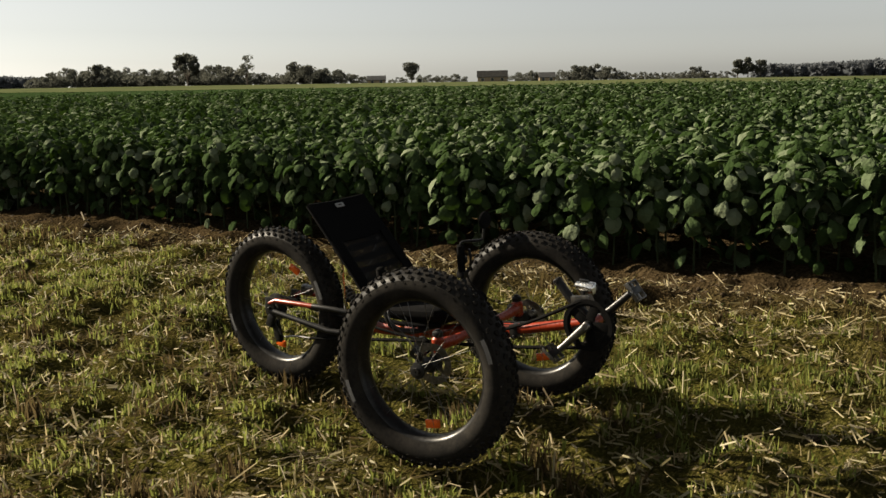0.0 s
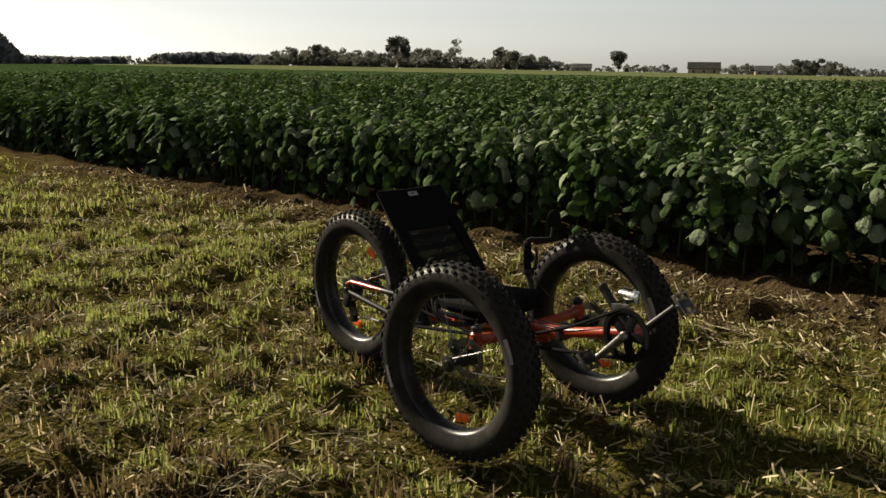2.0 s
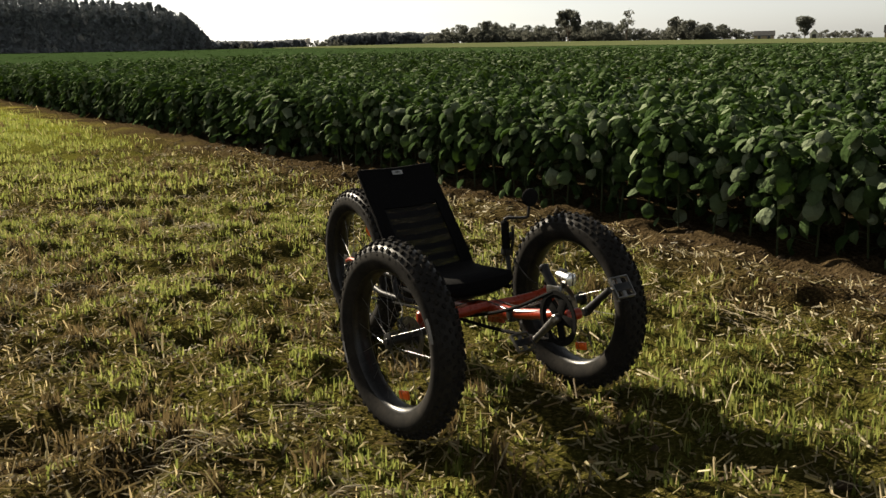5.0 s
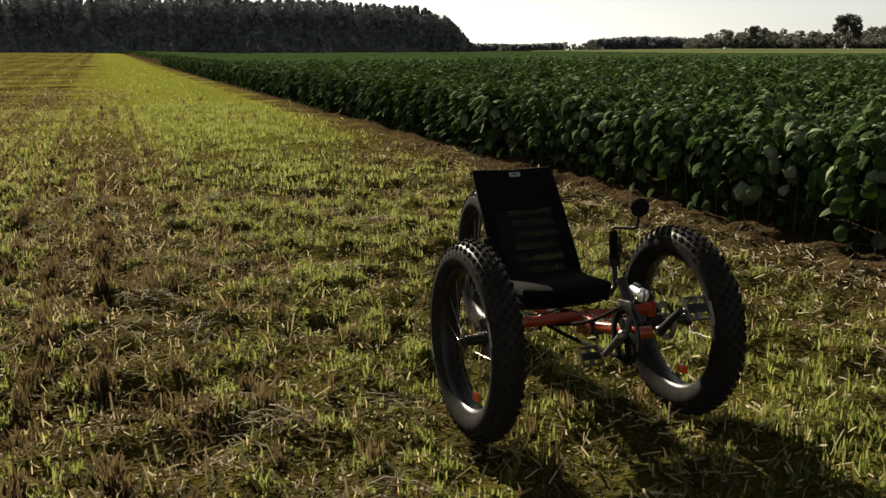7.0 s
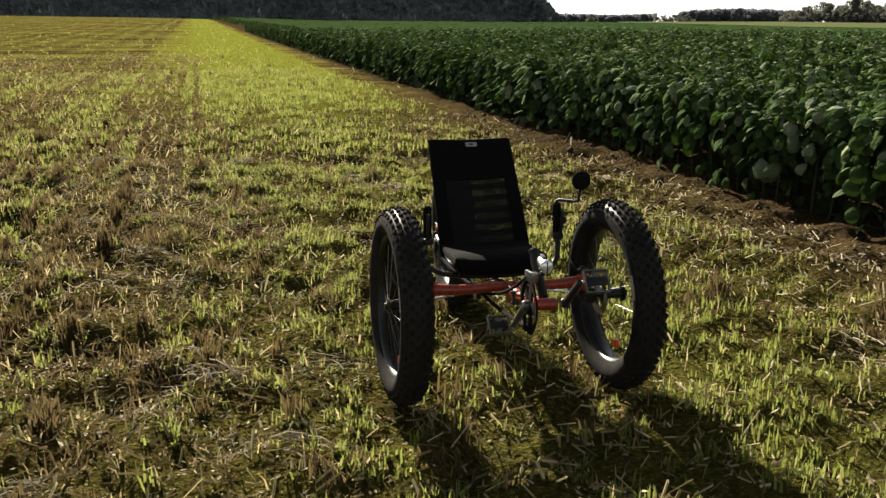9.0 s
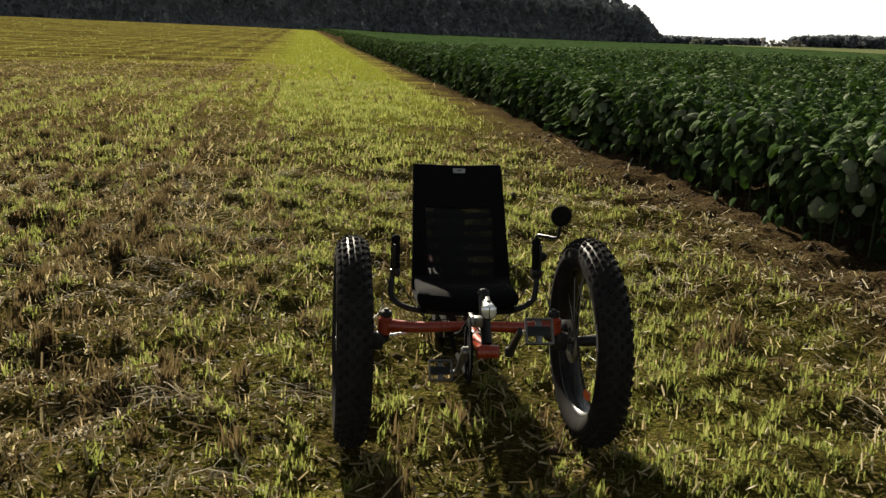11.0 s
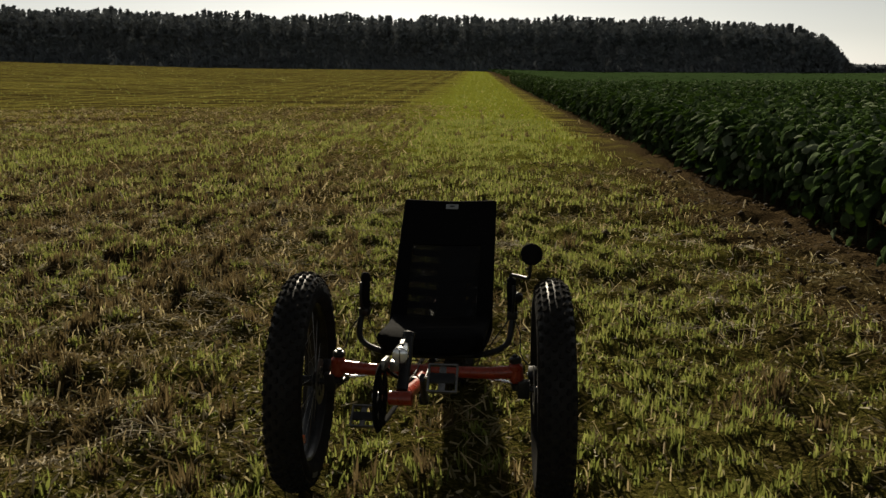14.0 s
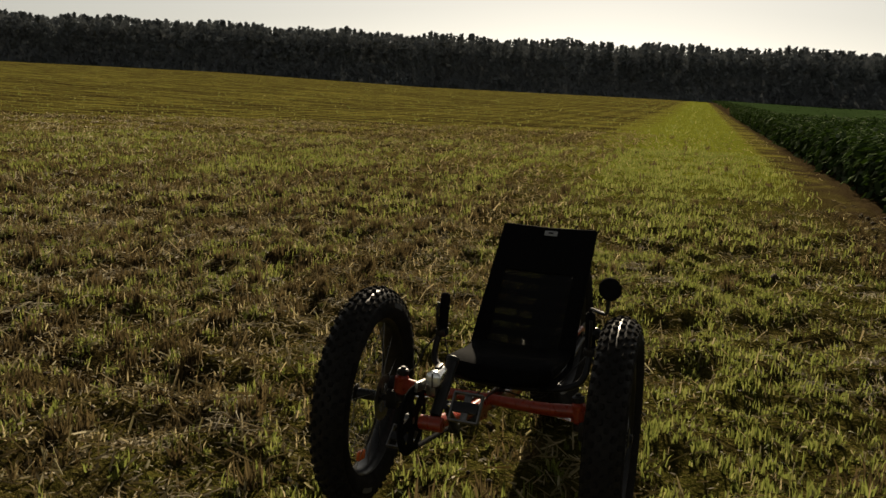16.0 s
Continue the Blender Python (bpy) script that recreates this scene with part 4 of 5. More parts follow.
house(44.95, FAR - 30, 26 * PX, 17 * PX, 9 * PX, 16 * PX, 140, WALL_TAN, ROOF_GREY, "tan house with a grey pitched roof", 2)
house(64.9, FAR + 34, 76 * PX, 18 * PX, 8 * PX, 12 * PX, 153, ROOF_DARK, ROOF_GREY, "long low shed with a pale sheet roof", 4, "shed")
# a small upright stands here; its post-and-tank shape is made up
x, y, z = spot(83.8, FAR)
tower = new("lone_upright", as_mesh("lone_upright", joined(rod((0, 0, -0.5), (0, 0, 2.4), 0.5), turned_ring([(2.2, 0.1), (2.4, 1.1), (4.0, 1.3), (4.3, 0.8), (4.4, 0.05)], 16, "z")), WALL_PALE))
tower.matrix_basis = pose(x, y, z)
tagged(tower, "small pale upright standing alone on the horizon", "tower")


def wood(name, arcs, label, mat, tuft, per, seed, spiky, inner=None, low=0.0):
    """A far wood as one mesh: rows of (azimuth, distance, height, width) trees made of leaf clusters."""
    rng = np.random.default_rng(seed)
    cs, rs = [], []
    for az, dist, high, wide in arcs:
        x, y, z = spot(az, dist)
        pointed = rng.uniform() < spiky
        levels = 7
        for i in range(levels):
            h = low + (1 - low) * (i + 0.5) / levels
            w = wide * (0.62 * (1.05 - h) if pointed else 0.5 * math.sin(math.pi * (0.2 + 0.66 * h)))
            for _ in range(2 if h < 0.8 else 1):
                t = rng.uniform(0, 6.283)
                cs.append((x + w * 0.6 * math.cos(t), y + w * 0.6 * math.sin(t), z + high * h))
                rs.append(max(w, 0.35) * 0.75)
        if pointed:
            for q in (0.95, 0.99, 1.03):
                cs.append((x, y, z + high * q))
                rs.append(wide * 0.07)
    v, f = tufts(rng, cs, rs, tuft, per, 0.9)
    # an added lumpy sheet evens out dark gaps below the crowns, tufts over it
    if inner:
        az_ = np.linspace(inner[0], inner[1], int((inner[1] - inner[0]) / 0.11))
        el_ = np.interp(az_, WOOD_AZ, WOOD_EL)
        lay = 16
        vs_ = []
        for k in range(lay):
            for az, el in zip(az_, el_):
                dist = 253 + 0.4 * k + rng.uniform(-0.35, 0.35)
                x, y, z = spot(az, dist)
                top = max(0.8, EYE + dist * math.tan(radians(el)) - z) * (0.86 + 0.05 * math.sin(az * 7) * math.sin(az * 2.9))
                vs_.append((x, y, z + top * k / (lay - 1) + (rng.uniform(-0.25, 0.25) if k else -0.5)))
        m_ = len(az_)
        g_ = np.arange(lay * m_).reshape(lay, m_)
        quads = np.stack([g_[:-1, :-1], g_[:-1, 1:], g_[1:, 1:], g_[1:, :-1]], -1).reshape(-1, 4)
        f = np.concatenate([f, len(v) + quads[:, [0, 1, 2]], len(v) + quads[:, [0, 2, 3]]])
        v = np.concatenate([v, np.array(vs_)])
        bough = []
        for _ in range(9000):
            az, dist, q = rng.uniform(*inner), rng.uniform(250.5, 255), rng.uniform(0, 0.93)
            x, y, z = spot(az, dist)
            bough.append((x, y, z + q * max(0.8, EYE + dist * math.tan(radians(float(np.interp(az, WOOD_AZ, WOOD_EL)))) - z)))
        v2, f2 = tufts(rng, bough, np.full(len(bough), 0.7), 0.55, 4, 0.9)
        f = np.concatenate([f, len(v) + f2])
        v = np.concatenate([v, v2])
    ob = new(name, grid_mesh(name, v, f, mat, True))
    return tagged(ob, label, "wood", kind="stuff")


rng = np.random.default_rng(21)
WOOD_AZ = [89.45, 90.05, 90.6, 91.4, 94.2, 97.2, 102, 112, 124, 142, 154, 200]
WOOD_EL = [-0.2, 0.5, 1.05, 1.75, 2.42, 2.66, 2.86, 3.0, 3.22, 3.48, 3.42, 3.3]
arcs = []
for row in range(5):
    for az in np.arange(89.85, 186, 0.30 + 0.04 * row):
        az2 = az + rng.uniform(-0.3, 0.3)
        dist = 257 + 6 * row + rng.uniform(-4, 4)
        top = EYE + dist * math.tan(radians(float(np.interp(az2, WOOD_AZ, WOOD_EL)) + 0.10 * math.sin(az2 * 0.9) + 0.07 * math.sin(az2 * 2.3 + 1))) - spot(az2, dist)[2]
        arcs.append((az2, dist, max(1.5, top * rng.uniform(0.93, 1.0)), rng.uniform(3.0, 5.5) * (0.5 if top < 8 else 1)))
wood("wood", arcs, "dense mixed wood with a ragged spruce skyline, its colour greyed for haze", CONIFER, 0.50, 12, 5, 0.5, (90.15, 186), 0.6)
arcs = []
for lo, hi, els in ((75.4, 82.4, (0.10, 0.28, 0.30, 0.12)), (14.0, 32.4, (0.42, 0.30, 0.12, -0.10)), (84.0, 91.0, (-0.02, -0.10, -0.04, 0.02))):
    for row in range(3):
        for az in np.arange(lo, hi, 0.16):
            dist = 1100 + 40 * row + rng.uniform(-10, 10)
            el = float(np.interp(az, np.linspace(lo, hi, 4), els))
            top = EYE + dist * math.tan(radians(el)) - spot(az, dist)[2]
            arcs.append((az + rng.uniform(-0.06, 0.06), dist, max(2.0, top * rng.uniform(0.9, 1.03)), 9.0))
wood("far_wood", arcs, "low wooded ridge on the far horizon, coloured for haze", HAZE, 3.4, 4, 6, 0.1)
# a pale stubble field beyond the crop
az_ = np.radians(np.linspace(14, 86, 90))
d_ = np.linspace(128, 420, 20)
px_, py_ = OX + np.outer(d_, np.cos(az_)), OY + np.outer(d_, np.sin(az_))
idx = np.arange(px_.size).reshape(px_.shape)
PALE_FIELD = worn("ripe_field", (0.065, 0.078, 0.036), (0.10, 0.108, 0.05), 0.9, 0.0, 0.05, 0.0, 0.0)
field = new("far_field", grid_mesh("far_field", np.stack([px_, py_, terrain(px_, py_) + 0.25], -1).reshape(-1, 3), np.stack([idx[:-1, :-1], idx[1:, :-1], idx[1:, 1:], idx[:-1, 1:]], -1).reshape(-1, 4), PALE_FIELD))
tagged(field, "pale ripe field beyond the green crop", "field", kind="structure")


# ---- the crop ----
def leaf_grid(rows_, wide, long_, droop, cup):
    """A round leaf that arches over and hangs, its stalk at the origin, along +y."""
    vs, n = [], rows_
    shape = [math.sin(math.pi * (0.06 + 0.94 * (i / (n - 1)) ** 0.80)) ** 0.5 for i in range(n)]
    shape[0], shape[-1] = (0.25, 0.12) if n > 2 else (0.8, 0.5)
    y = z = 0.0
    for i in range(n):
        t = i / (n - 1)
        if i:
            lean_ = radians(18 - droop * 100 * (t - 0.5 / (n - 1)))
            y, z = y + long_ / (n - 1) * math.cos(lean_), z + long_ / (n - 1) * math.sin(lean_)
        for u in (-1, 0, 1):
            vs.append((u * wide * 0.5 * shape[i], y - 0.25 * abs(u) * abs(cup) * wide * shape[i] * t, z + cup * wide * abs(u) * shape[i]))
    fs = []
    for i in range(n - 1):
        for k in (0, 1):
            a = i * 3 + k
            fs.append((a, a + 1, a + 4, a + 3))
    return np.array(vs), np.array(fs)


rng = np.random.default_rng(33)
LEAVES = [leaf_grid(5, w, l, d, c) for w, l, d, c in ((0.110, 0.165, 1.1, -0.28), (0.118, 0.180, 1.5, -0.36), (0.085, 0.130, 0.7, -0.20), (0.122, 0.195, 1.3, -0.30))]
LEAF_ME = [grid_mesh("leaf", v, f, CROP_LEAF) for v, f in LEAVES]


def plant_leaves(rng, high, count, low=0.09):
    """Poses of the leaves of one plant: shingled and hanging round the upper stem, few lower down."""
    out = []
    for i in range(count):
        q = (i + 0.5) / count
        foot = low < 0.3 and i % 10 == 3
        h = high * (rng.uniform(low, 0.45) if foot else max(low, 0.42) + (1 - max(low, 0.42)) * q ** 0.75)
        t = math.degrees(2.4 * i) + rng.uniform(-25, 25)
        top = h / high
        reach = rng.uniform(0.03, 0.15) * (1.3 - 0.8 * top) + 0.01
        lift = rng.uniform(-46, 6) + (24 if top > 0.90 else 0)
        size = rng.uniform(0.6, 1.2) * (0.8 if top > 0.93 else 1.0)
        r = radians(t)
        out.append((pose(-reach * math.sin(r), reach * math.cos(r), h, 0, 0, t) @ pose(0, 0, 0, lift, rng.uniform(-24, 24), 0) @ Matrix.Scale(size, 4), int(rng.integers(4))))
    return out


def crop_plant(seed):
    """One leafy plant: its stem, with each leaf a part."""
    rng = np.random.default_rng(seed)
    high = rng.uniform(0.74, 0.90)
    leaves = plant_leaves(rng, high, 52)
    stem = sweep(bend([(0, 0, -0.04), (rng.uniform(-0.02, 0.02), rng.uniform(-0.02, 0.02), high * 0.5), (0, 0, high * 0.95)], 3), [0.008, 0.008, 0.0075, 0.007, 0.006, 0.005, 0.003], 7)
    stalks = [sweep([(0, 0, m.translation.z - 0.035), m.translation], 0.0028, 4) for m, _ in leaves]
    ob = new("crop_plant", as_mesh("stem", joined(stem, *stalks), CROP_STEM))
    tagged(ob, "waist-high leafy green crop plant at the field's edge", "crop plant", "plants along the edge of the crop")
    for m, k in leaves:
        part("leaf", LEAF_ME[k], CROP_LEAF, ob, "", m)
    return ob


def at_edge(u, s):
    """World place u metres along the crop's edge and s metres into the crop."""
    return EX + DX * u - NX * s, EY + DY * u - NY * s


variants = [crop_plant(50 + i) for i in range(7)]
edge_spots = []
for row in range(2):
    u = -7.0 + 0.11 * row
    while u < 5.4 - row * 0.6:
        edge_spots.append((u + rng.uniform(-0.05, 0.05), 0.14 + 0.30 * row + rng.uniform(-0.06, 0.06)))
        u += rng.uniform(0.25, 0.33)
for i, (u, s) in enumerate(edge_spots):
    x, y = at_edge(u, s)
    m = pose(x, y, float(ground_z(x, y)), rng.uniform(-5, 5), rng.uniform(-5, 5), rng.uniform(0, 360))
    if i < len(variants):
        variants[i].matrix_basis = m
    else:
        copy_thing(variants[i % len(variants)], m)


def bulk(name, spots, kinds, label, leaf_sets, lean=6):
    """Many plants as one mesh: spots of (x, y, z), from a few kinds of plant."""
    vs, fs, base = [], [], 0
    sets = []
    for leaves in kinds:
        v_all, f_all, o = [], [], 0
        for m, k in leaves:
            v, f = leaf_sets[k]
            mm = np.array(m)
            v_all.append(v @ mm[:3, :3].T + mm[:3, 3])
            f_all.append(f + o)
            o += len(v)
        sets.append((np.concatenate(v_all), np.concatenate(f_all)))
    for i, (x, y, z, size) in enumerate(spots):
        v, f = sets[i % len(sets)]
        t = rng.uniform(0, 6.283)
        c, s = math.cos(t) * size, math.sin(t) * size
        w = np.stack([v[:, 0] * c - v[:, 1] * s + x, v[:, 0] * s + v[:, 1] * c + y, v[:, 2] * size + z], 1)
        vs.append(w)
        fs.append(f + base)
        base += len(v)
    ob = new(name, grid_mesh(name, np.concatenate(vs), np.concatenate(fs), CROP_LEAF))
    return tagged(ob, label, "crop", kind="stuff")


def seen_crop(lo, hi, density, s0):
    """Random places in the crop between two distances from the walk."""
    n = int(density * math.pi * (hi * hi - lo * lo) * (100 / 360))
    az = np.radians(rng.uniform(12, 112.4, n))
    d = np.sqrt(rng.uniform(lo * lo, hi * hi, n))
    x, y = OX + d * np.cos(az), OY + d * np.sin(az)
    keep = across(x, y) < -s0
    return x[keep], y[keep]


x, y = seen_crop(2.0, 15.0, 9.5, 0.1)
s, u = -across(x, y), (x - EX) * DX + (y - EY) * DY
far_enough = (s > 0.62) | (u > 5.2 - s * 0.5) | (u < -7.1)
x, y = x[far_enough], y[far_enough]
near_kinds = [plant_leaves(np.random.default_rng(70 + i), h, 42, 0.22) for i, h in enumerate((0.76, 0.80, 0.84, 0.88, 0.78, 0.82))]
LEAVES_FAR = [leaf_grid(2, w, l, d, c) for w, l, d, c in ((0.14, 0.16, 0.9, -0.16), (0.15, 0.17, 1.2, -0.22), (0.13, 0.15, 0.7, -0.10), (0.16, 0.18, 1.1, -0.14))]
LEAVES_NEAR = [leaf_grid(3, w, l, d, c) for w, l, d, c in ((0.110, 0.165, 1.1, -0.28), (0.118, 0.180, 1.5, -0.36), (0.085, 0.130, 0.7, -0.20), (0.122, 0.195, 1.3, -0.30))]
MID = [leaf_grid(3, w, l, d, c) for w, l, d, c in ((0.14, 0.16, 0.9, -0.16), (0.15, 0.17, 1.2, -0.22), (0.13, 0.15, 0.7, -0.10), (0.16, 0.18, 1.1, -0.14))]
bulk("crop", [(a, b, float(c), float(k)) for a, b, c, k in zip(x, y, ground_z(x, y), rng.uniform(0.92, 1.08, len(x)))], near_kinds, "dense waist-high green leafy crop", LEAVES_NEAR)
mid_kinds = [plant_leaves(np.random.default_rng(80 + i), h, 11, 0.6) for i, h in enumerate((0.76, 0.80, 0.84, 0.86, 0.78, 0.82))]
x, y = seen_crop(15.0, 45.0, 2.5, 0.1)
bulk("crop", [(a, b, float(c), float(k)) for a, b, c, k in zip(x, y, terrain(x, y), rng.uniform(0.95, 1.12, len(x)))], mid_kinds, "dense green leafy crop further into the field", MID)
x, y = seen_crop(45.0, 250.0, 0.38, 0.1)
d = np.hypot(x - OX, y - OY)
az = np.degrees(np.arctan2(y - OY, x - OX))
keep = d < np.interp(az, [12, 75, 88, 113], [125, 125, 245, 245])
x, y, d = x[keep], y[keep], d[keep]
far_kinds = [[(Matrix.Translation((0, 0, -0.10)) @ Matrix.Translation((rng.uniform(-0.5, 0.5), rng.uniform(-0.5, 0.5), 0)) @ m @ Matrix.Scale(1.7, 4), k) for m, k in plant_leaves(np.random.default_rng(90 + i), 0.78, 9, 0.75)] for i in range(6)]
bulk("crop", [(a, b, float(c), 1.0) for a, b, c in zip(x, y, terrain(x, y))], far_kinds, "green crop stretching away to the far side of the field", LEAVES_FAR)
# full-height plants along the edge further off
us = np.arange(4.6, 75, 0.24)
spots = []
for row in range(3):
    for u in us:
        q = at_edge(u + rng.uniform(-0.1, 0.1), 0.12 + 0.34 * row + rng.uniform(-0.1, 0.1))
        spots.append((q[0], q[1], float(terrain(*q)), float(rng.uniform(0.92, 1.06))))
edge_kinds = [plant_leaves(np.random.default_rng(60 + i), h, 46, 0.06) for i, h in enumerate((0.76, 0.80, 0.84, 0.88))]
bulk("crop", spots, edge_kinds, "leafy green edge of the crop running away to the wood", LEAVES_FAR)
# the closed canopy of the far crop
az_ = np.linspace(12, 112.35, 260)
d_ = np.geomspace(30, 245, 90)
A, D = np.meshgrid(np.radians(az_), d_)
A = A + rng.uniform(-0.001, 0.001, A.shape)
limit = np.interp(np.degrees(A), [12, 75, 88, 113], [126, 126, 246, 246])
D = np.minimum(D, limit)
px_, py_ = OX + D * np.cos(A), OY + D * np.sin(A)
sunk = -1.0 * smooth(-3.0, -1.6, across(px_, py_))
pz_ = terrain(px_, py_) + 0.66 + rng.uniform(-0.10, 0.06, px_.shape) + sunk - 0.5 * (1 - smooth(30, 42, D))
idx = np.arange(px_.size).reshape(px_.shape)
CANOPY = worn("crop_canopy", (0.0193, 0.0341, 0.0121), (0.0330, 0.0550, 0.0198), 0.9, 0.0, 2.5, 0.0, 0.0)
canopy = new("crop_canopy", grid_mesh("crop_canopy", np.stack([px_, py_, pz_], -1).reshape(-1, 3), np.stack([idx[:-1, :-1], idx[:-1, 1:], idx[1:, 1:], idx[1:, :-1]], -1).reshape(-1, 4), CANOPY, True))
tagged(canopy, "closed green canopy of the crop", "crop", kind="stuff")


# ---- regrowth, stubble and straw ----
ROW0 = 0.17


def rows_at(x, y):
    """Along-row swaths of the old drilling, between 0 and 1."""
    u, s = (x - EX) * DX + (y - EY) * DY, across(x, y)
    return np.clip(0.5 + 0.9 * (value_noise(u, s * 7.0, 5.0, 3.0) - 0.5) + 0.7 * (value_noise(u, s * 6.0, 2.2, 8.0) - 0.5) - (0.15 * np.cos(3.855 * (s - 4.85) + 2.6 * (value_noise(u, s * 4.0, 9.0, 2.0) - 0.5)) + 0.20 * np.cos(10.2 * (s - 4.85) + 3.0 * (value_noise(u, s * 5.0, 6.0, 9.0) - 0.5))) * smooth(3.9, 4.5, s), 0, 1)


def patchy(x, y):
    """Uneven growth: swaths, patches and tufts, between 0 and 1."""
    return np.clip(0.5 + (0.7 + 0.7 * smooth(3.9, 4.5, across(x, y))) * (rows_at(x, y) - 0.5) + 0.4 * (value_noise(x, y, 0.9) - 0.5) + 0.6 * (value_noise(x, y, 0.28, 5.0) - 0.5) + 1.2 * (value_noise(x, y, 0.09, 2.0) - 0.5), 0, 1)


def greenness(x, y):
    s = across(x, y)
    strip_ = (0.34 * smooth(0.55, 1.2, s) + 0.66 * smooth(1.25, 2.5, s)) * (1 - 0.25 * smooth(3.8, 4.7, s))
    u = (x - EX) * DX + (y - EY) * DY
    strip_ = strip_ * (1 - 0.22 * (1 - smooth(2, 6, u)) * (1 - smooth(3.2, 4.0, s)))
    between = 0.5 - 0.5 * np.cos(2 * math.pi * (s - ROW0) / 0.30)
    return strip_ * (1 - 0.6 * (1 - between) * smooth(3.9, 4.5, s)) * np.clip(2.9 * patchy(x, y) - 0.56 * (1 + 0.2 * smooth(3.5, 4.7, s)), 0.04, 1)


def field_spots(rng, lo, hi, density, az0=8, az1=172):
    n = int(density * math.pi * (hi * hi - lo * lo) * (az1 - az0) / 360)
    az = np.radians(rng.uniform(az0, az1, n))
    d = np.sqrt(rng.uniform(lo * lo, hi * hi, n))
    return OX + d * np.cos(az), OY + d * np.sin(az) - 0.2


def blades(name, x, y, z, high, wide, lean, label, mat, category="grass"):
    """Curved tapering blades as one mesh."""
    n = len(x)
    t, w = rng.uniform(0, 6.283, n), rng.uniform(0, 6.283, n)
    ax, ay = np.cos(t) * wide / 2, np.sin(t) * wide / 2
    lx, ly = np.cos(w) * lean * high, np.sin(w) * lean * high
    tip = high * np.clip(1 - 0.55 * lean ** 2, 0.12, 1)
    v = np.stack([np.stack([x - ax, y - ay, z - 0.01], 1), np.stack([x + ax, y + ay, z - 0.01], 1),
                  np.stack([x + lx * 0.35 - ax * 0.85, y + ly * 0.35 - ay * 0.85, z + high * 0.55], 1), np.stack([x + lx * 0.35 + ax * 0.85, y + ly * 0.35 + ay * 0.85, z + high * 0.55], 1),
                  np.stack([x + lx, y + ly, z + tip], 1)], 1).reshape(-1, 3)
    i = np.arange(n) * 5
    f = np.concatenate([np.stack([i, i + 1, i + 3], 1), np.stack([i, i + 3, i + 2], 1), np.stack([i + 2, i + 3, i + 4], 1)])
    ob = new(name, grid_mesh(name, v, f, mat))
    return tagged(ob, label, category, kind="stuff")


rng = np.random.default_rng(44)
# seedlings in tufts of a few blades
x, y = field_spots(rng, 1.4, 8.5, 700)
keep = rng.uniform(0, 1, len(x)) < greenness(x, y)
x, y = x[keep], y[keep]
many = rng.integers(2, 8, len(x))
tall = np.repeat(rng.uniform(0.55, 1.35, len(x)) * (0.75 + 0.5 * value_noise(x, y, 0.5, 4.0)), many)
x, y = np.repeat(x, many), np.repeat(y, many)
x, y = x + rng.normal(0, 0.013, len(x)), y + rng.normal(0, 0.013, len(x))
blades("grass", x, y, ground_z(x, y), tall * rng.uniform(0.022, 0.066, len(x)), rng.uniform(0.0055, 0.011, len(x)), np.abs(rng.normal(0.1, 0.4, len(x))).clip(0, 1.0), "short green grain regrowth between the stubble", GRASS)
x, y = field_spots(rng, 8.5, 24, 440)
keep = rng.uniform(0, 1, len(x)) < greenness(x, y) + 0.26 * smooth(3.6, 4.6, across(x, y)) * rows_at(x, y)
x, y = x[keep], y[keep]
blades("grass", x, y, ground_z(x, y), rng.uniform(0.04, 0.09, len(x)), rng.uniform(0.008, 0.020, len(x)), rng.uniform(0.05, 0.6, len(x)), "short green grain regrowth further off", GRASS)
n = 55000
d, az = 22 * 9.0 ** rng.uniform(0, 1, n), np.radians(rng.uniform(84, 172, n))
x, y = OX + d * np.cos(az), OY + d * np.sin(az)
keep = rng.uniform(0, 1, n) < greenness(x, y) * (1 - 0.75 * rows_at(x, y) * smooth(3.5, 4.7, across(x, y)))
x, y, d = x[keep], y[keep], d[keep]
blades("grass", x, y, terrain(x, y), rng.uniform(0.05, 0.10, len(x)), rng.uniform(0.0006, 0.0014, len(x)) * d, rng.uniform(0.05, 0.5, len(x)), "green regrowth across the far stubble", GRASS)
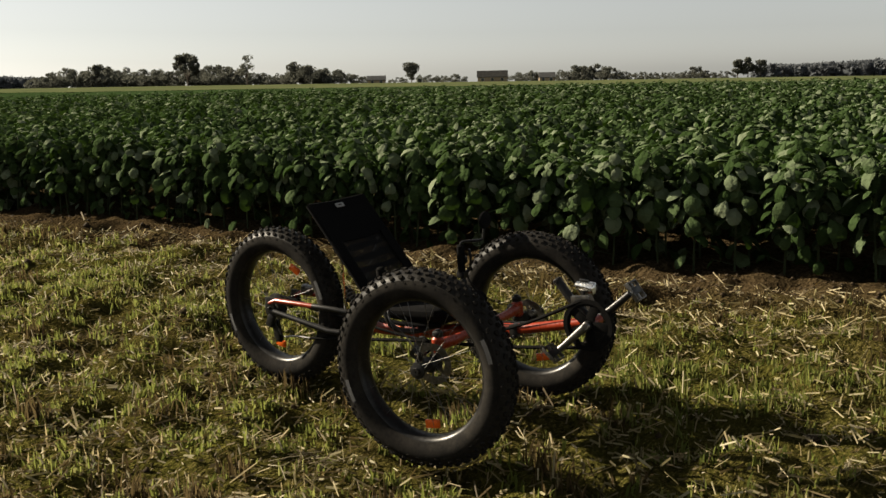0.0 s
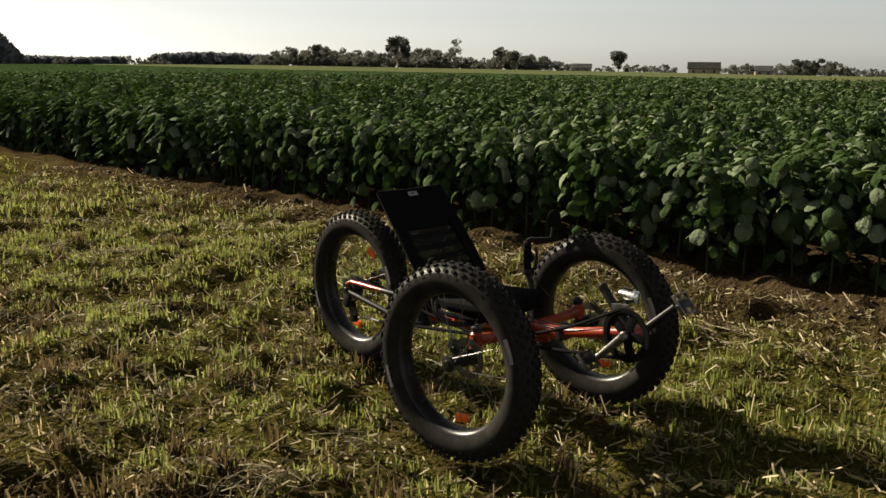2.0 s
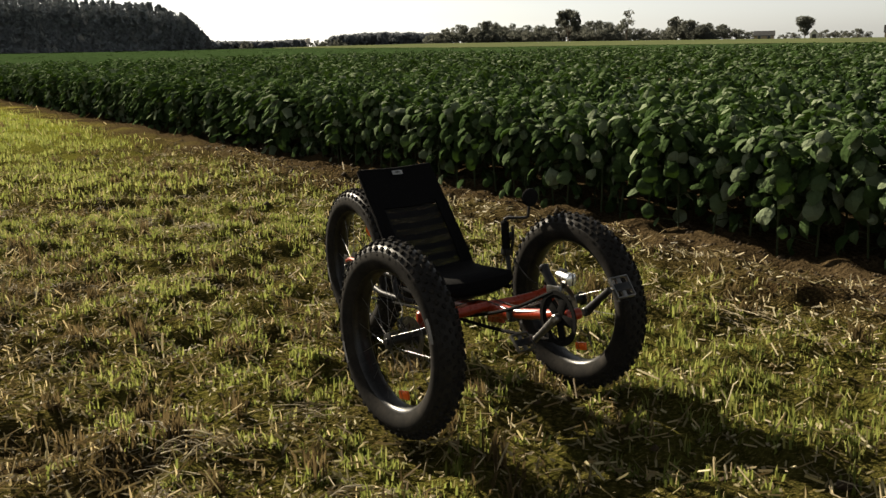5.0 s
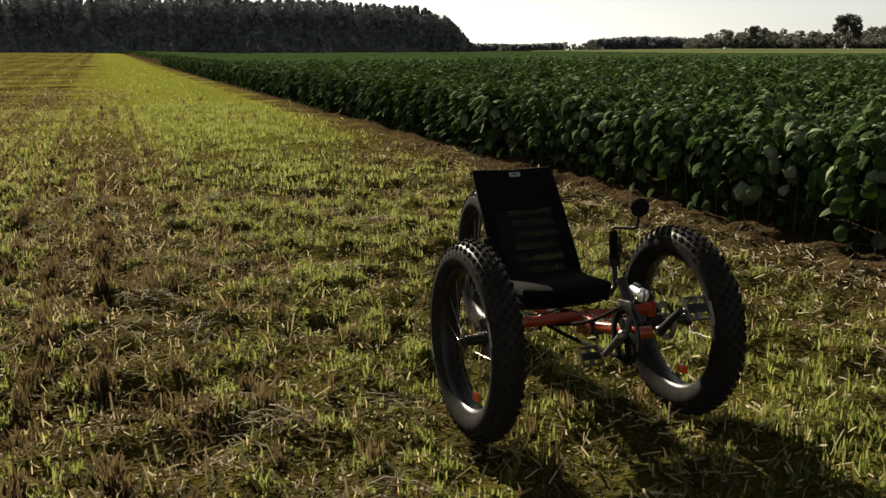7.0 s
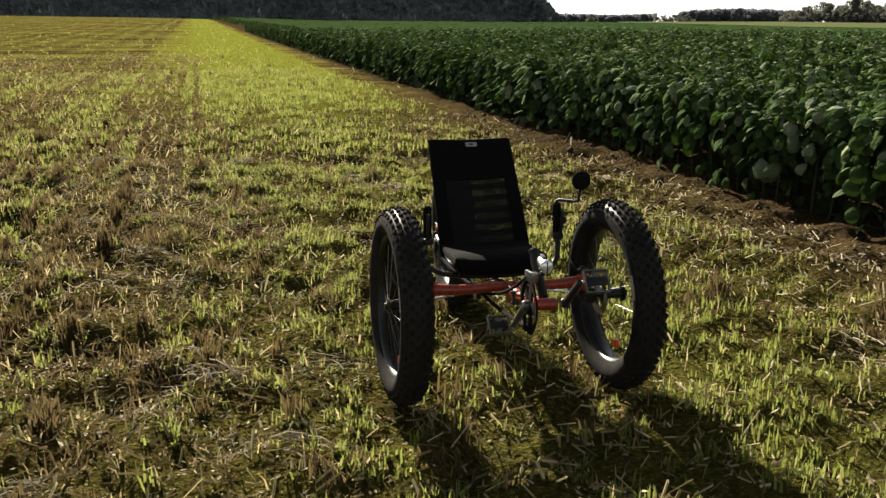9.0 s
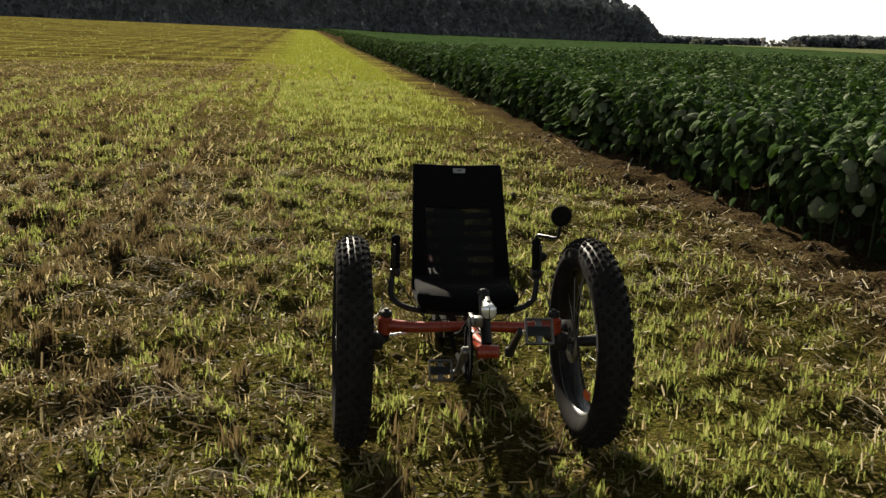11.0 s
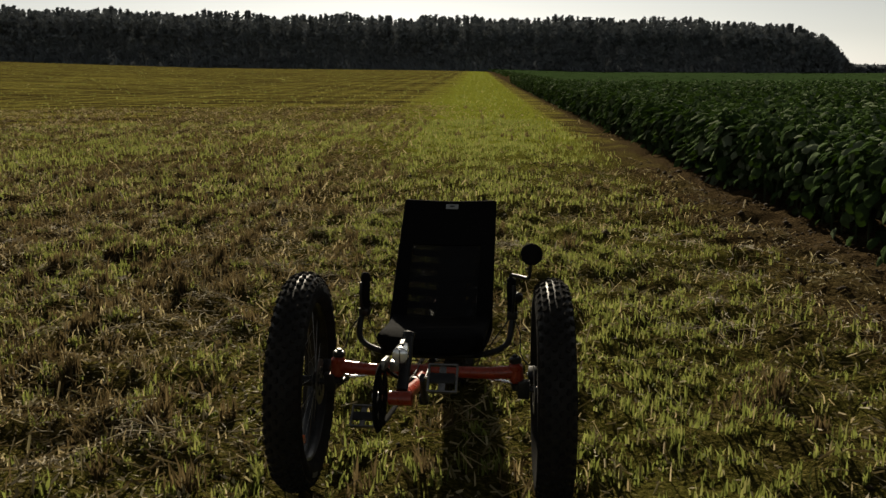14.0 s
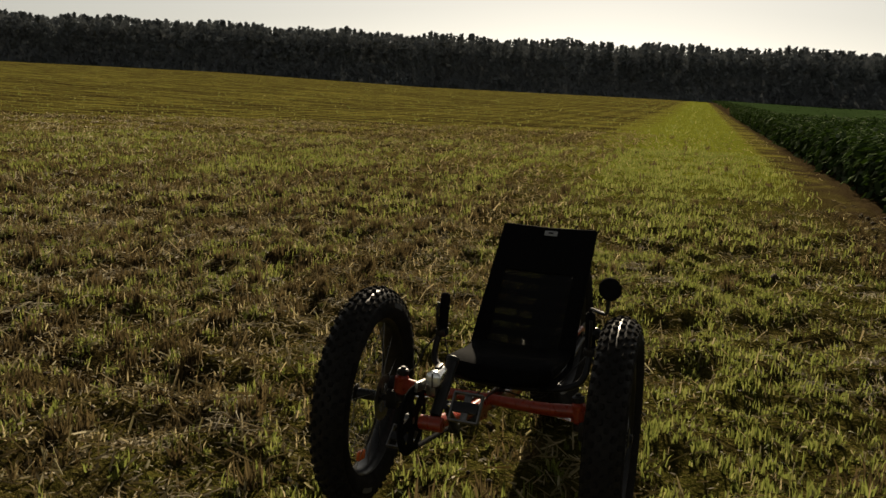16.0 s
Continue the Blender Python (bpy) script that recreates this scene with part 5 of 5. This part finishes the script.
# weathered stubble: brown tufts standing in drill rows, thin in the green strip, thick beyond it
def tufts_in_rows(lo, hi, step, gap, per, tall, wide, label, az0=8, az1=172):
    """Tufts of upright stalks along rows gap apart, step between tufts."""
    x, y = field_spots(rng, lo, hi, 1.0 / (step * gap), az0, az1)
    s = across(x, y)
    s_row = np.round((s - ROW0) / gap) * gap + ROW0 + rng.normal(0, gap * 0.09, len(s))
    x, y = x + NX * (s_row - s), y + NY * (s_row - s)
    u = (x - EX) * DX + (y - EY) * DY
    beyond = smooth(3.9, 4.7, s)
    ragged = np.clip(2.4 * value_noise(u, s_row * 9.0, 0.55, 4.0) - 0.30, 0, 1) * np.clip(2.6 * value_noise(u * 0.12, s_row * 5.0, 1.0, 6.0) - 0.45, 0.12, 1)
    keep = (s > 0.75) & (rng.uniform(0, 1, len(x)) < (0.20 + 0.80 * beyond) * 0.95 * ragged * (1 - 0.9 * smooth(10, 34, np.hypot(x - OX, y - OY))))
    x, y = x[keep], y[keep]
    many = rng.integers(per // 2, per + per // 2, len(x))
    size = np.repeat(rng.uniform(0.6, 1.25, len(x)), many)
    x, y = np.repeat(x, many), np.repeat(y, many)
    t, k = rng.normal(0, 0.045 * step / 0.13, len(x)) * size, rng.normal(0, 0.022 * step / 0.13, len(x)) * size
    x, y = x + DX * t + NX * k, y + DY * t + NY * k
    blades("stubble", x, y, ground_z(x, y), size * rng.uniform(*tall, len(x)), rng.uniform(*wide, len(x)), np.abs(rng.normal(0.1, 0.35, len(x))).clip(0, 0.9), label, DEAD, "stubble")


tufts_in_rows(1.4, 13.0, 0.115, 0.30, 32, (0.05, 0.120), (0.006, 0.013), "brown weathered stubble tufts in drill rows")
tufts_in_rows(13.0, 34.0, 0.22, 0.30, 9, (0.06, 0.13), (0.014, 0.030), "brown weathered stubble rows further off", 84)
# paler cut stalks among them
x, y = field_spots(rng, 1.4, 12, 120)
s = across(x, y)
s_row = np.round(s / 0.145) * 0.145 + rng.normal(0, 0.02, len(s))
x, y = x + NX * (s_row - s), y + NY * (s_row - s)
keep = (s > 0.8) & (rng.uniform(0, 1, len(x)) < 0.2 + 0.6 * smooth(3.6, 4.6, s))
x, y = x[keep], y[keep]
blades("stubble", x, y, ground_z(x, y), rng.uniform(0.03, 0.085, len(x)), rng.uniform(0.005, 0.009, len(x)), rng.uniform(0.0, 0.6, len(x)), "cut pale straw stubble in rows", STRAW, "stubble")


def straws(name, x, y, z, long_, wide, label, mat):
    """Lying three-sided stalks as one mesh."""
    n = len(x)
    t = rng.uniform(0, 6.283, n)
    tilt = rng.normal(0, 0.42, n).clip(-1.1, 1.1)
    dx, dy, dz = np.cos(t) * long_ / 2, np.sin(t) * long_ / 2, np.abs(tilt) * long_ / 2
    sx, sy = -np.sin(t) * wide / 2, np.cos(t) * wide / 2
    up = wide * 0.7
    a = [np.stack([x + k * dx + q * sx, y + k * dy + q * sy, z + (1 + k) * dz + h * up], 1) for k in (-1, 1) for q, h in ((-1, 0), (1, 0), (0, 1))]
    v = np.stack(a, 1).reshape(-1, 3)
    i = np.arange(n) * 6
    f = np.concatenate([np.stack([i, i + 3, i + 5, i + 2], 1), np.stack([i + 1, i + 2, i + 5, i + 4], 1)])
    ob = new(name, grid_mesh(name, v, f, mat, True))
    return tagged(ob, label, "straw", kind="stuff")


x, y = field_spots(rng, 1.4, 9, 430)
s = across(x, y)
keep = (s > 0.25) & (rng.uniform(0, 1, len(x)) < np.clip((0.26 + 0.64 * smooth(3.6, 4.8, s)) * (1.7 - 1.6 * rows_at(x, y)) * (4.2 * value_noise(x, y, 0.22, 7.0) * value_noise(x, y, 0.09, 3.0)), 0.02, 1))
x, y = x[keep], y[keep]
straws("straw_litter", x, y, ground_z(x, y) + rng.uniform(0.002, 0.035, len(x)), rng.uniform(0.02, 0.085, len(x)) * rng.uniform(0.5, 1.5, len(x)), rng.uniform(0.0035, 0.0095, len(x)), "scattered bleached straw lying on the soil", STRAW)
x, y = field_spots(rng, 9, 34, 75)
s = across(x, y)
keep = (s > 0.3) & (rng.uniform(0, 1, len(x)) < (0.08 + 0.5 * smooth(3.4, 4.8, s)) * (1.7 - 1.7 * rows_at(x, y)))
x, y = x[keep], y[keep]
straws("straw_litter", x, y, ground_z(x, y) + rng.uniform(0.002, 0.04, len(x)), rng.uniform(0.04, 0.14, len(x)), rng.uniform(0.006, 0.016, len(x)), "scattered bleached straw further off", STRAW)
# withered brown weeds in clumps
cx, cy = field_spots(rng, 1.6, 14, 2.6)
keep = (across(cx, cy) > 0.5) & (rng.uniform(0, 1, len(cx)) < (0.35 + 0.65 * smooth(3.4, 4.6, across(cx, cy))) * (1.4 - 1.4 * rows_at(cx, cy)))
cx, cy = np.repeat(cx[keep], 60), np.repeat(cy[keep], 60)
x, y = cx + rng.normal(0, 0.07, len(cx)), cy + rng.normal(0, 0.07, len(cx))
blades("dead_weeds", x, y, ground_z(x, y), rng.uniform(0.03, 0.12, len(x)), rng.uniform(0.005, 0.011, len(x)), rng.uniform(0.2, 0.8, len(x)), "withered brown weed tufts among the stubble", DEAD, "weeds")
# combed-up mats of straw: bundles of curved stalks lying one way, heaped over dark hollows
cx, cy = field_spots(rng, 1.6, 9, 3.0)
keep = (across(cx, cy) > 0.9) & (rng.uniform(0, 1, len(cx)) < (0.30 + 0.7 * smooth(3.4, 4.8, across(cx, cy))) * (1.5 - 1.1 * rows_at(cx, cy)))
cx, cy = cx[keep], cy[keep]
way, size = rng.uniform(0, 6.283, len(cx)), rng.uniform(0.5, 1.3, len(cx))
many = rng.integers(15, 50, len(cx))
way, size, hx, hy = np.repeat(way, many), np.repeat(size, many), np.repeat(cx, many), np.repeat(cy, many)
n = len(hx)
ox, oy = rng.normal(0, 0.12, n) * size, rng.normal(0, 0.085, n) * size
x, y = hx + ox * np.cos(way) - oy * np.sin(way), hy + ox * np.sin(way) + oy * np.cos(way)
heap = 0.040 * size * np.exp(-((ox / 0.14) ** 2 + (oy / 0.10) ** 2) / size ** 2) * rng.uniform(0.3, 1.2, n)
t = way + rng.normal(0, 0.6, n)
long_, wide, arch = rng.uniform(0.05, 0.17, n) * size, rng.uniform(0.0025, 0.0055, n), rng.uniform(-0.004, 0.020, n)
curl = rng.normal(0, 0.25, n)
z0 = ground_z(x, y) + heap
rings = []
for k in (-1, 0, 1):
    tt = t + curl * k
    px, py = x + k * long_ / 2 * np.cos(tt), y + k * long_ / 2 * np.sin(tt)
    pz = np.maximum(z0 + arch * (1 - k * k), ground_z(px, py)) + 0.003
    for q, h in ((-0.5, 0), (0.5, 0), (0, 0.7)):
        rings.append(np.stack([px - q * wide * np.sin(tt), py + q * wide * np.cos(tt), pz + h * wide], 1))
v = np.stack(rings, 1).reshape(-1, 3)
i = np.arange(n) * 9
f = np.concatenate([np.stack([i + 3 * r + a_, i + 3 * r + 3 + a_, i + 3 * r + 3 + b_, i + 3 * r + b_], 1) for r in range(2) for a_, b_ in ((0, 2), (2, 1))])
tagged(new("straw_mat", grid_mesh("straw_mat", v, f, MAT)), "loose mats of dry straw left by the harvest", "straw", kind="stuff")
# dead leaves of the cereal, broad and bent flat, pale where the sun catches them
x, y = field_spots(rng, 1.4, 13, 330)
s = across(x, y)
keep = (s > 0.35) & (rng.uniform(0, 1, len(x)) < np.clip((0.60 + 0.62 * smooth(3.4, 4.6, s)) * (1 - 0.8 * (0.5 + 0.5 * np.cos(2 * math.pi * (s - ROW0) / 0.30)) * smooth(3.9, 4.5, s)) * (0.1 + 1.3 * value_noise(x, y, 0.35, 11.0) * (0.4 + 1.2 * value_noise(x, y, 0.10, 13.0))), 0, 1))
x, y = x[keep], y[keep]
straws("dry_leaves", x, y, ground_z(x, y) + rng.uniform(0.003, 0.03, len(x)), rng.uniform(0.02, 0.075, len(x)), rng.uniform(0.0045, 0.011, len(x)), "flat bleached cereal leaves among the regrowth", LITTER)
# flakes of chaff and dry leaf
x, y = field_spots(rng, 1.4, 9, 480)
s = across(x, y)
keep = (s > 0.2) & (rng.uniform(0, 1, len(x)) < np.clip((0.25 + 0.6 * smooth(3.0, 4.6, s)) * (1.5 - 1.2 * rows_at(x, y)), 0.05, 1))
x, y = x[keep], y[keep]
n = len(x)
t, pitch_, roll_ = rng.uniform(0, 6.283, n), rng.normal(0, 0.45, n), rng.normal(0, 0.5, n)
a_, b_ = rng.uniform(0.006, 0.022, n), rng.uniform(0.003, 0.007, n)
z = ground_z(x, y) + rng.uniform(0.004, 0.03, n)
quad = []
for p_, q_ in ((-1, -0.6), (0.1, -1), (1, 0.1), (-0.2, 1)):
    px, py = p_ * a_ * np.cos(t) - q_ * b_ * np.sin(t), p_ * a_ * np.sin(t) + q_ * b_ * np.cos(t)
    quad.append(np.stack([x + px, y + py, z + p_ * a_ * np.sin(pitch_) + q_ * b_ * np.sin(roll_)], 1))
i = np.arange(n) * 4
tagged(new("chaff", grid_mesh("chaff", np.stack(quad, 1).reshape(-1, 3), np.stack([i, i + 1, i + 2, i + 3], 1), MAT, True)), "small pale flakes of chaff and dry leaf", "chaff", kind="stuff")
# clods of earth, thickest along the bare furrow beside the crop
x, y = field_spots(rng, 1.4, 14, 60)
s = across(x, y)
keep = (s > -0.4) & (rng.uniform(0, 1, len(x)) < np.where(s < 0.75, 0.9, 0.16))
x, y = x[keep], y[keep]
n = len(x)
r = (rng.uniform(0.008, 0.024, n) * np.where(rng.uniform(0, 1, n) < 0.12, 1.9, 1.0))[:, None, None]
ico = np.array([(1, 0, 0), (-1, 0, 0), (0, 1, 0), (0, -1, 0), (0, 0, 1), (0, 0, -1)], float)
v = (ico[None] * rng.uniform(0.6, 1.3, (n, 6, 1)) * r * np.array([1, 1, 0.7]) + np.stack([x, y, ground_z(x, y) + 0.004], 1)[:, None]).reshape(-1, 3)
i = np.arange(n)[:, None, None] * 6
f = (np.array([(0, 2, 4), (2, 1, 4), (1, 3, 4), (3, 0, 4), (2, 0, 5), (1, 2, 5), (3, 1, 5), (0, 3, 5)])[None] + i).reshape(-1, 3)
CLOD = worn("clod_earth", (0.0252, 0.0168, 0.0084), (0.0674, 0.0477, 0.0252), 0.95, 0.0, 25.0, 0.5, 0.2)
tagged(new("clods", grid_mesh("clods", v, f, CLOD)), "dry brown clods of earth along the furrow", "clods", kind="stuff")

# ---- the same cover all round the walk ----
rng = np.random.default_rng(91)
x, y = (np.concatenate(k) for k in zip(field_spots(rng, 0.0, 6.5, 150, 172, 368), field_spots(rng, 0.0, 1.4, 400)))
keep = rng.uniform(0, 1, len(x)) < greenness(x, y)
x, y = x[keep], y[keep]
many = rng.integers(2, 8, len(x))
x, y = np.repeat(x, many), np.repeat(y, many)
x, y = x + rng.normal(0, 0.018, len(x)), y + rng.normal(0, 0.018, len(x))
blades("grass", x, y, ground_z(x, y), rng.uniform(0.025, 0.085, len(x)), rng.uniform(0.006, 0.013, len(x)), np.abs(rng.normal(0.25, 0.6, len(x))).clip(0, 1.3), "short green grain regrowth on the trodden side", GRASS)
x, y = (np.concatenate(k) for k in zip(field_spots(rng, 0.0, 6.5, 300, 172, 368), field_spots(rng, 0.0, 1.4, 500)))
s = across(x, y)
keep = (s > 0.25) & (rng.uniform(0, 1, len(x)) < np.clip((0.25 + 0.6 * smooth(3.6, 4.8, s)) * (1.7 - 1.6 * rows_at(x, y)), 0.03, 1))
x, y = x[keep], y[keep]
straws("straw_litter", x, y, ground_z(x, y) + rng.uniform(0.002, 0.03, len(x)), rng.uniform(0.03, 0.13, len(x)), rng.uniform(0.004, 0.010, len(x)), "bleached straw lying on the trodden side", STRAW)
n = 1600
az, d = np.radians(rng.uniform(-75, 12, n)), np.sqrt(rng.uniform(4, 196, n))
x, y = OX + d * np.cos(az), OY + d * np.sin(az)
s, u = -across(x, y), (x - EX) * DX + (y - EY) * DY
keep = (s > 0.1) & ((u < -7.1) | (s > 0.62))
side_kinds = [plant_leaves(np.random.default_rng(40 + i), h, 20, 0.2) for i, h in enumerate((0.78, 0.82, 0.86))]
bulk("crop", [(a, b, float(c), 1.0) for a, b, c in zip(x[keep], y[keep], ground_z(x[keep], y[keep]))], side_kinds, "leafy green crop beside the start of the walk", LEAVES_FAR)
